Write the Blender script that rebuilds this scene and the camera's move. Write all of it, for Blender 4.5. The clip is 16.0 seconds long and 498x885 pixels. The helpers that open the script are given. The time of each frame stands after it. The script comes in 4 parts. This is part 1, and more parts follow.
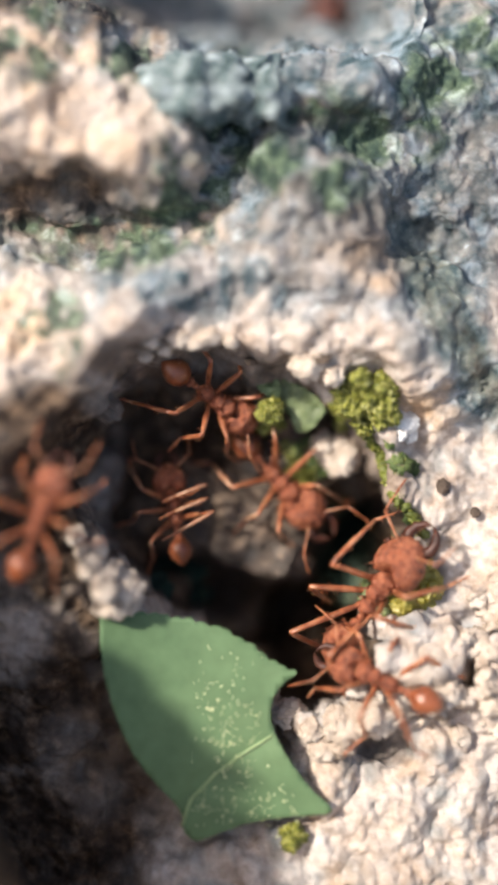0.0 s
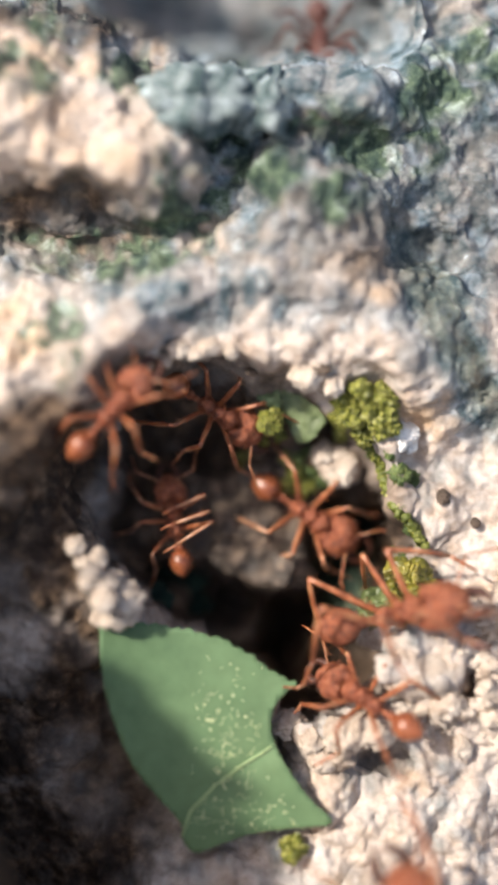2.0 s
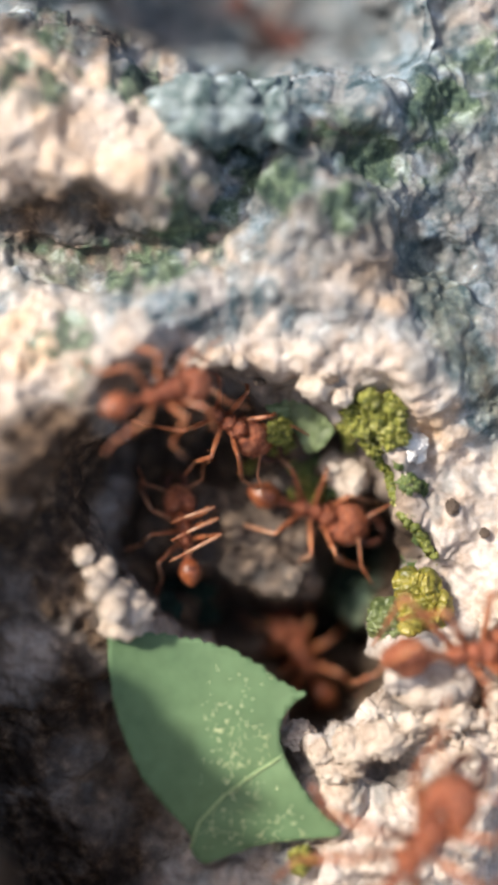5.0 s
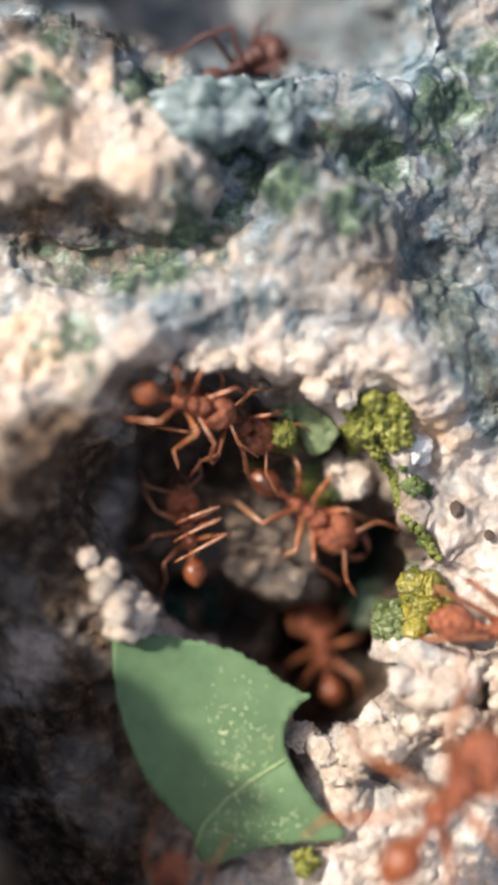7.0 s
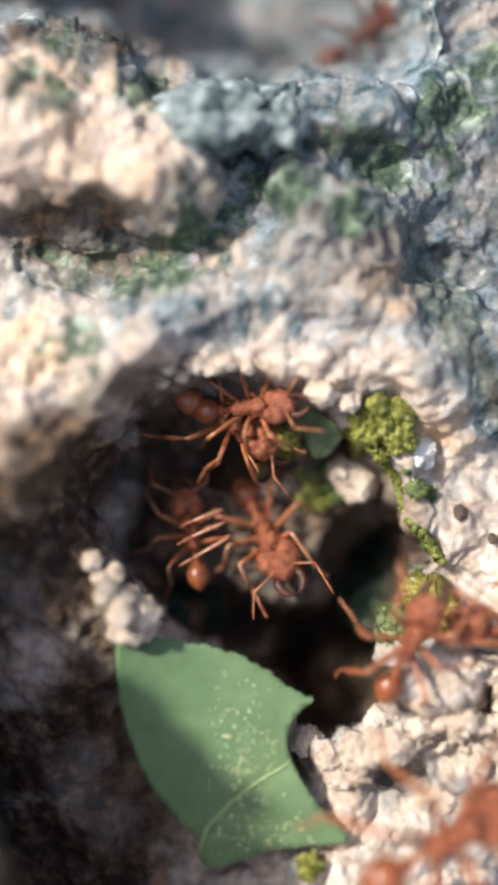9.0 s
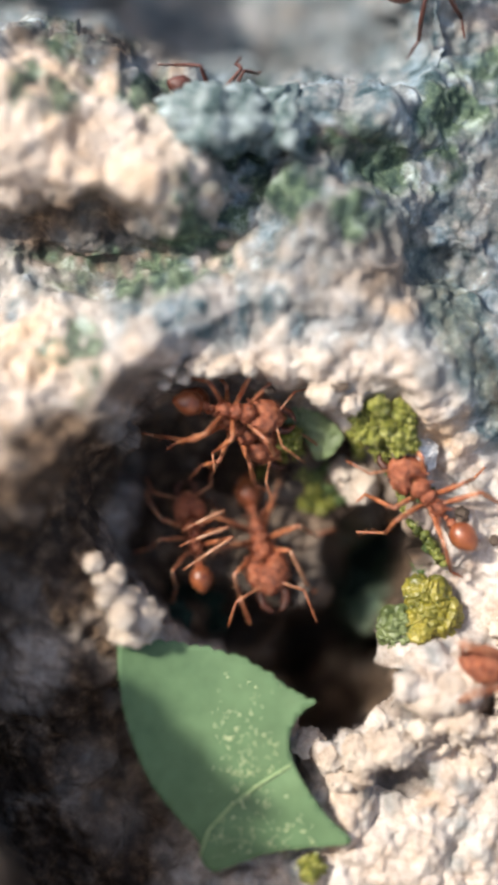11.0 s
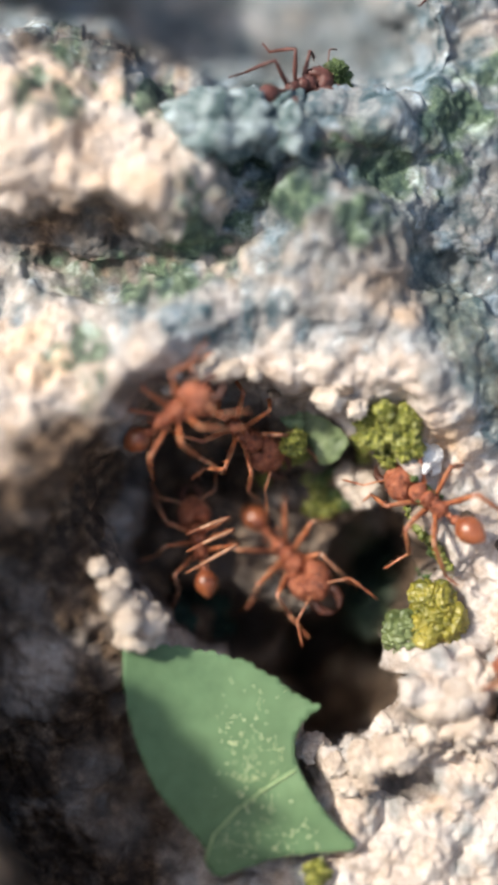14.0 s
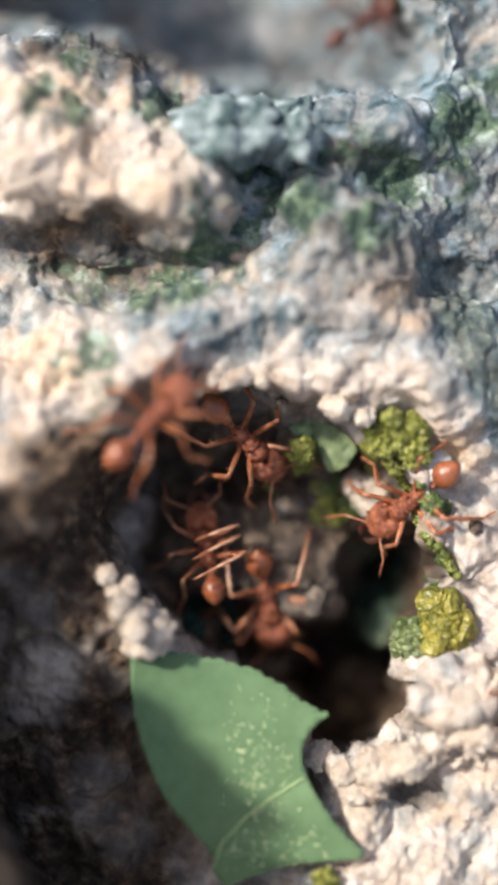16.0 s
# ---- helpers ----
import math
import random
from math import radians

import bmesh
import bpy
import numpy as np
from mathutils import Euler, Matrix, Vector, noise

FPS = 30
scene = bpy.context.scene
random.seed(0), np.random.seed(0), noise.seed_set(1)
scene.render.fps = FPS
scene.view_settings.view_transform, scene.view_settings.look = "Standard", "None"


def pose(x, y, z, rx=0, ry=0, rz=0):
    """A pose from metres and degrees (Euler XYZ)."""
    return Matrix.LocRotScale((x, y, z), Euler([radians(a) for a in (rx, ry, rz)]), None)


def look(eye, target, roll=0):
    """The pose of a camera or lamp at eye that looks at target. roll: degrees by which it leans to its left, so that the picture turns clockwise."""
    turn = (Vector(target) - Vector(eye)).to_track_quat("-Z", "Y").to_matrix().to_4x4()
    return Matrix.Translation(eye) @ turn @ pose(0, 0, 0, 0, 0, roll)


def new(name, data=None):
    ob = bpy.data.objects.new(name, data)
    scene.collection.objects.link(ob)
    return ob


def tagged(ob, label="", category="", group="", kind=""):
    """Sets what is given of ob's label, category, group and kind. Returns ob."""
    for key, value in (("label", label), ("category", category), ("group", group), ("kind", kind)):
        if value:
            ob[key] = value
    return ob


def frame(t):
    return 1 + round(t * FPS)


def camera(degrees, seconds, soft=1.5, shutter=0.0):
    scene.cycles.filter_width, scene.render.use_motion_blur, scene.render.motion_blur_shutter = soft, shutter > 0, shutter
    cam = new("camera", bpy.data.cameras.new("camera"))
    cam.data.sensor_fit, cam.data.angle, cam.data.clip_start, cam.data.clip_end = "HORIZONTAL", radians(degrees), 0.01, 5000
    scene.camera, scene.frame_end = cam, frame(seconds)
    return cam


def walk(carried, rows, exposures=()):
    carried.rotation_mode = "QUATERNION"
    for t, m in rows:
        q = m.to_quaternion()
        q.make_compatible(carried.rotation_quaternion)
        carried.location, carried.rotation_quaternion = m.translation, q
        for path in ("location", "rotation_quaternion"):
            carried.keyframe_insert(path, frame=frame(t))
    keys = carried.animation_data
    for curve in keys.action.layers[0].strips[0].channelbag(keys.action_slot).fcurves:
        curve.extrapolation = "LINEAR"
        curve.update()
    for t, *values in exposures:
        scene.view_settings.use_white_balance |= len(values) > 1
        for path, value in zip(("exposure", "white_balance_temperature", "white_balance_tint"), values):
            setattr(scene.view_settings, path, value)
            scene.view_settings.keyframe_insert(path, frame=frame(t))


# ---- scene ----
from mathutils import geometry

# The nest mouth of a leafcutter colony on an earth bank. Places on the bank are given as at(a, b, h): a counts to the
# right, b downhill, in steps of about 0.033 mm as seen from the first eye point, h in millimetres above the mean slope.
FOV, TILT, SLOPE, REACH = 24.0, 50.0, 35.0, 0.0685
FOCAL = 441 / math.tan(radians(FOV / 2))
EYE = Vector((0, -REACH * math.cos(radians(TILT)), REACH * math.sin(radians(TILT))))
SV = Vector((0, math.cos(radians(SLOPE)), math.sin(radians(SLOPE))))
SN = Vector((0, -math.sin(radians(SLOPE)), math.cos(radians(SLOPE))))
UP = Vector((0, math.sin(radians(TILT)), math.cos(radians(TILT))))
AHEAD = Vector((0, math.cos(radians(TILT)), -math.sin(radians(TILT))))
MM = 0.001

# seconds, sway of the hand-held camera across and along
SWAY = [(0, 0, 0), (0.5, 2, 6.5), (1, 2, 13), (1.5, 0, 17.5), (2, 0, 18.5), (2.5, 1.5, 19), (3, 2.5, 20.5), (3.5, 5, 23.5),
        (4.3, 10, 30), (5.2, 17, 37.5), (6, 21, 41), (6.5, 20, 38), (7, 23, 39.5), (7.5, 30, 47), (8, 32, 51.5), (8.5, 30, 46.5),
        (9, 29, 45.5), (9.8, 30, 46), (10.7, 32, 48.5), (11.5, 34, 51), (12, 39, 57), (12.5, 41.5, 60), (13, 43.5, 62), (13.5, 43, 59),
        (14, 41, 57), (14.5, 45, 57.5), (15, 48, 62), (15.5, 42, 54.5), (16, 55, 70)]


def sway(t):
    ts = [r[0] for r in SWAY]
    return np.interp(t, ts, [r[1] for r in SWAY]), np.interp(t, ts, [r[2] for r in SWAY])


cam = camera(FOV, 16.0, soft=4.2)
cam.data.dof.use_dof = True
cam.data.dof.focus_distance = 0.0694
cam.data.dof.aperture_fstop = 11.0
walk(cam, [(t, pose(*EYE, 90 - TILT) @ pose(0, 0, 0, math.degrees(dy / FOCAL), math.degrees(dx / FOCAL))) for t, dx, dy in SWAY],
     exposures=[(0, 0.65, 6380, 10), (16, 0.65, 6180, 7)])

# ---------------------------------------------------------------- light
SUN_WAY = (-0.60 * Vector((1, 0, 0)) + 0.32 * SV + 0.74 * SN).normalized()
world = bpy.data.worlds.new("world")
world.use_nodes = True
scene.world = world
wn = world.node_tree.nodes
sky = wn.new("ShaderNodeTexSky")
sky.sky_type, sky.sun_disc = "NISHITA", False
sky.dust_density, sky.ozone_density = 4.0, 0.4
sky.sun_elevation = math.asin(SUN_WAY.z)
sky.sun_rotation = math.atan2(SUN_WAY.x, SUN_WAY.y)
world.node_tree.links.new(sky.outputs[0], wn["Background"].inputs[0])
wn["Background"].inputs[1].default_value = 0.13
sun = new("sun", bpy.data.lights.new("sun", "SUN"))
sun.data.energy, sun.data.angle, sun.data.color = 3.8, radians(3.5), (1.0, 0.92, 0.81)
sun.matrix_world = look(SUN_WAY, (0, 0, 0))


# ---------------------------------------------------------------- materials
def material(name, rough=0.6, spec=0.5):
    m = bpy.data.materials.new(name)
    m.use_nodes = True
    b = m.node_tree.nodes["Principled BSDF"]
    b.inputs["Roughness"].default_value = rough
    b.inputs["Specular IOR Level"].default_value = spec
    return m, m.node_tree.nodes, m.node_tree.links, b


def noise_node(n, l, coord, scale, detail=6, rough=0.6):
    t = n.new("ShaderNodeTexNoise")
    t.inputs["Scale"].default_value, t.inputs["Detail"].default_value = scale, detail
    t.inputs["Roughness"].default_value = rough
    l.new(coord, t.inputs["Vector"])
    return t.outputs["Fac"]


def ramp(n, l, fac, stops):
    r = n.new("ShaderNodeValToRGB")
    e = r.color_ramp.elements
    while len(e) < len(stops):
        e.new(0.5)
    for i, (p, c) in enumerate(stops):
        e[i].position, e[i].color = p, (*c, 1)
    l.new(fac, r.inputs[0])
    return r.outputs[0]


def mix(n, l, fac, a, b, mode="MIX"):
    m = n.new("ShaderNodeMix")
    m.data_type, m.blend_type = "RGBA", mode
    for v, s in ((fac, m.inputs[0]), (a, m.inputs[6]), (b, m.inputs[7])):
        if isinstance(v, (int, float)):
            s.default_value = v
        elif isinstance(v, tuple):
            s.default_value = (*v, 1)
        else:
            l.new(v, s)
    return m.outputs[2]


def calc(n, l, op, a, b):
    m = n.new("ShaderNodeMath")
    m.operation, m.use_clamp = op, True
    for v, s in ((a, m.inputs[0]), (b, m.inputs[1])):
        if isinstance(v, (int, float)):
            s.default_value = v
        else:
            l.new(v, s)
    return m.outputs[0]


def bump(n, l, b, fac, strength, dist):
    k = n.new("ShaderNodeBump")
    k.inputs["Strength"].default_value, k.inputs["Distance"].default_value = strength, dist
    l.new(fac, k.inputs["Height"])
    l.new(k.outputs[0], b.inputs["Normal"])


def earth_material():
    m, n, l, b = material("pale_earth", 0.9, 0.25)
    co = n.new("ShaderNodeNewGeometry").outputs["Position"]
    at_ = n.new("ShaderNodeAttribute")
    at_.attribute_name = "cover"
    sep = n.new("ShaderNodeSeparateColor")
    l.new(at_.outputs["Color"], sep.inputs[0])
    coarse = noise_node(n, l, co, 330, 8, 0.65)
    fine = noise_node(n, l, co, 1900, 5, 0.6)
    patch = noise_node(n, l, co, 150, 4, 0.55)
    mid = noise_node(n, l, co, 800, 5, 0.6)
    blend = mix(n, l, 0.5, coarse, mid)
    tan = ramp(n, l, blend, [(0.30, (0.26, 0.18, 0.13)), (0.42, (0.48, 0.38, 0.305)), (0.54, (0.61, 0.53, 0.465)), (0.66, (0.66, 0.615, 0.56))])
    ochre = mix(n, l, calc(n, l, "MULTIPLY", ramp(n, l, patch, [(0.5, (0, 0, 0)), (0.68, (1, 1, 1))]), 0.5), tan, (0.55, 0.34, 0.18))
    stain = mix(n, l, calc(n, l, "MULTIPLY", at_.outputs["Alpha"], ramp(n, l, mid, [(0.35, (0.35, 0.35, 0.35)), (0.55, (1, 1, 1))])), ochre, (0.66, 0.42, 0.23))
    pale = calc(n, l, "MULTIPLY", ramp(n, l, noise_node(n, l, co, 230, 4, 0.6), [(0.45, (0, 0, 0)), (0.70, (1, 1, 1))]), 0.45)
    stain = mix(n, l, pale, stain, (0.60, 0.575, 0.565))
    grain = mix(n, l, 0.55, stain, ramp(n, l, fine, [(0.3, (0.35, 0.33, 0.31)), (0.7, (1, 1, 1))]), "MULTIPLY")
    # grey-blue lichen crust
    spots = mix(n, l, 0.5, noise_node(n, l, co, 560, 3, 0.5), noise_node(n, l, co, 1250, 4, 0.6))
    crust = ramp(n, l, spots, [(0.33, (0.016, 0.034, 0.040)), (0.43, (0.065, 0.098, 0.112)), (0.52, (0.16, 0.175, 0.18)), (0.60, (0.28, 0.29, 0.285)), (0.70, (0.55, 0.65, 0.69))])
    bloom = calc(n, l, "MULTIPLY", ramp(n, l, noise_node(n, l, co, 480, 5, 0.65), [(0.50, (0, 0, 0)), (0.70, (1, 1, 1))]), 0.5)
    crust = mix(n, l, bloom, crust, (0.42, 0.52, 0.60))
    c1 = mix(n, l, sep.outputs[2], grain, crust)
    # humus brown, laid as well where shade is painted
    humus_shade = ramp(n, l, mid, [(0.3, (0.020, 0.014, 0.010)), (0.47, (0.052, 0.034, 0.023)), (0.58, (0.105, 0.068, 0.043)), (0.72, (0.25, 0.170, 0.110))])
    c2 = mix(n, l, sep.outputs[1], c1, humus_shade)
    moss = ramp(n, l, spots, [(0.34, (0.010, 0.022, 0.018)), (0.46, (0.035, 0.060, 0.042)), (0.55, (0.09, 0.13, 0.075)), (0.64, (0.30, 0.36, 0.30))])
    c3 = mix(n, l, sep.outputs[0], c2, moss)
    l.new(c3, b.inputs["Base Color"])
    bump(n, l, b, mix(n, l, 0.35, coarse, fine), 0.7, 0.00035)
    return m


def mottled(name, cols, scale, rough=0.7, spec=0.3, bump_mm=0.1, trans=0.0, sss=0.0):
    m, n, l, b = material(name, rough, spec)
    co = n.new("ShaderNodeTexCoord").outputs["Object"]
    f = noise_node(n, l, co, scale, 6, 0.6)
    g = noise_node(n, l, co, scale * 6, 3, 0.5)
    base = ramp(n, l, f, [(0.28 + 0.44 * i / (len(cols) - 1), c) for i, c in enumerate(cols)])
    l.new(mix(n, l, 0.4, base, ramp(n, l, g, [(0.3, (0.5, 0.5, 0.5)), (0.7, (1, 1, 1))]), "MULTIPLY"), b.inputs["Base Color"])
    bump(n, l, b, mix(n, l, 0.5, f, g), 0.6, bump_mm * MM)
    if trans:
        b.inputs["Transmission Weight"].default_value = trans
    if sss:
        b.inputs["Subsurface Weight"].default_value = sss
        b.inputs["Subsurface Radius"].default_value = (0.0006, 0.0003, 0.00015)
    return m


EARTH = earth_material()
PEBBLE = mottled("pale_crumb", [(0.29, 0.21, 0.155), (0.51, 0.42, 0.34), (0.66, 0.585, 0.50)], 500, 0.9, 0.2, 0.15)
GLARE = mottled("glare_white", [(0.70, 0.67, 0.62), (0.85, 0.83, 0.79)], 300, 0.9, 0.15, 0.05)
LICHEN = mottled("lichen_crust", [(0.02, 0.04, 0.04), (0.10, 0.14, 0.14), (0.26, 0.30, 0.30), (0.55, 0.64, 0.66)], 900, 0.9, 0.2, 0.2)
CHITIN = mottled("red_brown_cuticle", [(0.085, 0.022, 0.010), (0.22, 0.058, 0.025), (0.36, 0.112, 0.050), (0.53, 0.22, 0.115)], 2600, 0.46, 0.5, 0.45, 0, 0.12)
GLOSS = mottled("glossy_cuticle", [(0.11, 0.029, 0.011), (0.24, 0.067, 0.025), (0.37, 0.122, 0.048)], 800, 0.33, 0.6, 0.05, 0, 0.1)
LIMB = mottled("amber_cuticle", [(0.15, 0.043, 0.018), (0.36, 0.122, 0.052), (0.55, 0.26, 0.13)], 1300, 0.36, 0.6, 0.05, 0, 0.25)
LIT_LIMB = mottled("sunlit_cuticle", [(0.26, 0.11, 0.06), (0.42, 0.21, 0.12), (0.55, 0.33, 0.21)], 1000, 0.36, 0.6, 0.05, 0, 0.25)
# ant cuticle darkened: shade behind the ledge put into the colour
SHADED_SHELL = mottled("shaded_cuticle", [(0.040, 0.015, 0.012), (0.10, 0.036, 0.027), (0.15, 0.060, 0.045)], 800, 0.5, 0.4, 0.03)
DARKC = mottled("dark_cuticle", [(0.022, 0.008, 0.005), (0.09, 0.026, 0.013)], 900, 0.5, 0.4, 0.02)
LEAF = mottled("leaf_green", [(0.098, 0.168, 0.080), (0.122, 0.198, 0.094), (0.142, 0.220, 0.106)], 160, 0.6, 0.25, 0.04)
VEIN = mottled("leaf_vein", [(0.30, 0.40, 0.18), (0.40, 0.50, 0.25)], 600, 0.6, 0.3, 0.03)
SPOT = mottled("yellow_speckle", [(0.55, 0.58, 0.30), (0.78, 0.78, 0.50)], 900, 0.7, 0.2, 0.03)
MOSS = mottled("yellow_green_pulp", [(0.03, 0.038, 0.004), (0.15, 0.165, 0.02), (0.36, 0.35, 0.06), (0.78, 0.75, 0.36)], 3000, 0.3, 0.6, 0.35)
OLIVE = mottled("olive_pulp", [(0.05, 0.06, 0.008), (0.17, 0.155, 0.02), (0.30, 0.25, 0.035), (0.42, 0.37, 0.12)], 500, 0.4, 0.5, 0.15)
GREENP = mottled("dull_green_pulp", [(0.05, 0.07, 0.02), (0.125, 0.155, 0.055), (0.21, 0.245, 0.10)], 500, 0.45, 0.45, 0.1)
MOSSD = mottled("dark_green_pulp", [(0.014, 0.026, 0.008), (0.055, 0.088, 0.022), (0.14, 0.185, 0.055)], 700, 0.5, 0.4, 0.2)
SCRAP = mottled("dull_green_scrap", [(0.04, 0.065, 0.022), (0.11, 0.155, 0.075), (0.20, 0.25, 0.13)], 900, 0.5, 0.4, 0.1)
PALEG = mottled("pale_green_scrap", [(0.075, 0.105, 0.038), (0.15, 0.19, 0.082), (0.25, 0.29, 0.14)], 900, 0.5, 0.4, 0.08)
# teal of the leaf bits, taken near-black with the pit's shade in it
SHADED_TEAL = mottled("shaded_teal_scrap", [(0.006, 0.012, 0.009), (0.012, 0.026, 0.019), (0.022, 0.044, 0.032)], 400, 0.85, 0.2, 0.1)
STEM = mottled("stem_green", [(0.03, 0.045, 0.008), (0.13, 0.15, 0.025), (0.28, 0.29, 0.07)], 900, 0.5, 0.4, 0.2)
SEED = mottled("dark_grit", [(0.035, 0.026, 0.02), (0.15, 0.105, 0.075)], 800, 0.7, 0.3, 0.1)


# ---------------------------------------------------------------- the bank
def at(a, b, h):
    """A place on the bank, h millimetres above the mean slope."""
    way = AHEAD + Vector((1, 0, 0)) * ((a - 441) / FOCAL) + UP * ((784 - b) / FOCAL)
    return EYE + way * ((h * MM - EYE.dot(SN)) / way.dot(SN))


def ease(x):
    x = np.clip(x, 0, 1)
    return x * x * (3 - 2 * x)


LATTICE = np.random.RandomState(7).rand(512, 512)


def vnoise(x, y, s, k=0):
    """Smooth value noise, -1 to 1, with cells s wide."""
    x, y = x / s + 37.3 * k + 100, y / s + 91.7 * k + 100
    i, j = np.floor(x).astype(int), np.floor(y).astype(int)
    f, g = ease(x - i), ease(y - j)
    p = lambda u, v: LATTICE[u % 512, v % 512]
    return 2 * ((p(i, j) * (1 - f) + p(i + 1, j) * f) * (1 - g) + (p(i, j + 1) * (1 - f) + p(i + 1, j + 1) * f) * g) - 1


def crumbs(x, y, s, k=0):
    """Rounded grains, 0 to 1, about s across."""
    x, y = x / s + 50 + 13 * k, y / s + 50 + 7 * k
    i, j = np.floor(x).astype(int), np.floor(y).astype(int)
    best = np.full(np.shape(x), 9.0)
    for di in (-1, 0, 1):
        for dj in (-1, 0, 1):
            u, v = (i + di) % 512, (j + dj) % 512
            d = (x - i - di - LATTICE[u, v]) ** 2 + (y - j - dj - LATTICE[v, (u + 211) % 512]) ** 2
            best = np.minimum(best, d)
    return np.sqrt(np.clip(1 - best * 1.15, 0, 1))


def blob(a, b, ca, cb, ra, rb, turn=0.0, soft=0.5):
    """1 inside an ellipse, easing to 0 outside it."""
    c, s = math.cos(radians(turn)), math.sin(radians(turn))
    x, y = (a - ca) * c + (b - cb) * s, -(a - ca) * s + (b - cb) * c
    r = np.sqrt((x / ra) ** 2 + (y / rb) ** 2)
    return ease((1 + soft / 2 - r) / soft)


def lay(a, b):
    """The broad lie of the bank: millimetres above the mean slope."""
    wa, wb = a + 14 * vnoise(a, b, 70, 1), b + 14 * vnoise(a, b, 70, 2)
    h = 0.4 * vnoise(a, b, 260, 3)
    inner = -(wa - 285) * 0.769 - (wb - 630) * 0.641
    h = h + 5.2 * ease(inner / 100) * ease((wb - 430) / 240)              # shoulder beside the mouth
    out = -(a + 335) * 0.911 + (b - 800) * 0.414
    shade_clod = (10.6 + 9.8 * ease((b - 980) / 400)) * ease(out / 70 + 0.5) * ease((b - 820) / 110) * ease((1900 - b) / 110) * ease((a + 900) / 200)
    # unseen mass in front, added only to block sky light
    shade_clod = shade_clod + 24 * ease((b - 1790) / 80) * ease((2010 - b) / 60) * ease((a + 700) / 200) * ease((1000 - a) / 300)
    shade_spur = 3.2 * ease((-70 - a) / 60) * ease((b - 730) / 90) * ease((1000 - b) / 100)
    h = h + np.maximum(shade_clod, shade_spur)                                       # high clods beside the foot of the bank, added unseen to cast shade
    h = h + 16 * blob(a, b, -150, -310, 300, 110, 0, 0.5)                 # and one above the ledge, added unseen to shade the ground behind
    h = h + 2.7 * blob(wa, wb, 420, 530, 420, 110, 4, 1.1)                # brow over the mouth
    h = h + 1.0 * blob(wa, wb, 800, 650, 130, 130, 35, 0.9) - 1.6 * blob(wa, wb, 740, 850, 170, 170, 0, 0.9) - 2.0 * blob(wa, wb, 740, 1050, 150, 130, 0, 0.9)
    h = h + 1.7 * blob(wa, wb, 90, 190, 240, 120, 26, 1.0) + 2.0 * ease((470 - wb) / 120)               # upper ledge
    h = h - 3.0 * blob(wa, wb, 140, 378, 180, 66, 6, 1.3)                # hollow under it
    h = h - 2.2 * blob(wa, wb, 400, 270, 60, 150, 10, 1.0)
    h = h + 1.3 * blob(wa, wb, 590, 410, 130, 90, 35, 1.0)
    h = h - 1.5 * blob(wa, wb, 795, 560, 66, 230, -28, 1.6)              # groove down the far side
    h = h - 1.0 * blob(wa, wb, 610, 215, 110, 50, 10, 1.2)
    crest = np.interp(wa, [-100, 0, 150, 240, 330, 560, 640, 720], [0, 15, 58, 108, 150, 140, 150, 140])
    h = h + 2.4 * ease((590 - wb) / 350) - 3.4 * ease((520 - wb) / 300) * ease((wa - 520) / 260)
    h = h - 20.0 * ease((crest - wb) / 100) * ease((735 - wa) / 130)                                # the bank falls back behind the ledge
    h = h - 2.2 * ease((wa - 560 + 0.35 * (wb - 300)) / 400) * ease((640 - wb) / 260)   # the far side leans away
    # the mouth: a dug floor a few millimetres down, a deeper shaft in front, and ledges on the wall
    h = h - 6.8 * blob(wa, wb, 420, 860, 262, 222, 14, 0.34)
    h = h - 1.2 * blob(wa, wb, 225, 850, 66, 180, 12, 0.8)
    h = h + 3.6 * blob(wa, wb, 400, 690, 125, 58, 14, 0.9)
    h = h - 3.0 * blob(wa, wb, 385, 775, 60, 36, 0, 0.8)
    h = h - 8.0 * blob(wa, wb, 618, 985, 74, 118, 8, 0.55)
    h = h - 2.6 * blob(wa, wb, 312, 1035, 80, 58, 10, 0.8)
    h = h + 0.8 * blob(wa, wb, 430, 935, 60, 80, 35, 1.2) + 1.5 * blob(wa, wb, 520, 1030, 36, 60, -25, 0.9)
    h = h - 17.0 * blob(wa, wb, 556, 1140, 100, 104, -20, 0.52) - 7.0 * blob(wa, wb, 440, 1085, 100, 60, 15, 0.6)
    h = h + 1.3 * blob(wa, wb, 182, 880, 20, 120, 9, 1.0)
    dug = blob(wa, wb, 420, 870, 240, 200, 14, 0.4)
    h = h + dug * (0.7 * vnoise(a + 0.6 * b, b - 0.6 * a, 75, 31) + 0.35 * vnoise(a - 0.7 * b, b + 0.7 * a, 38, 32))
    h = h - 2.0 * ease((wb - 1150) / 250)
    h = h + 1.5 * blob(wa, wb, 640, 800, 90, 70, 30, 0.8)
    h = h + 1.4 * blob(wa, wb, 70, 980, 150, 200, -14, 0.7) + 0.3 * blob(wa, wb, 172, 950, 44, 130, -21, 1.2) + 1.5 * blob(a, b, 190, 1020, 42, 52, -20, 0.9)              # low wall beside the mouth
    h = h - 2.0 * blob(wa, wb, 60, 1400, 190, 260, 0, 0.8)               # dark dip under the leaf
    h = h - 2.4 * blob(wa, wb, 340, 1290, 190, 220, -30, 0.7)            # bed of the leaf
    h = h + 1.4 * blob(wa, wb, 740, 1160, 85, 66, 10, 0.6)
    h = h - 2.5 * blob(wa, wb, 812, 1190, 30, 28, 0, 0.6) - 0.6 * blob(wa, wb, 675, 1318, 48, 28, 10, 0.9) - 1.0 * blob(wa, wb, 725, 1205, 70, 18, 0, 0.9)
    return h


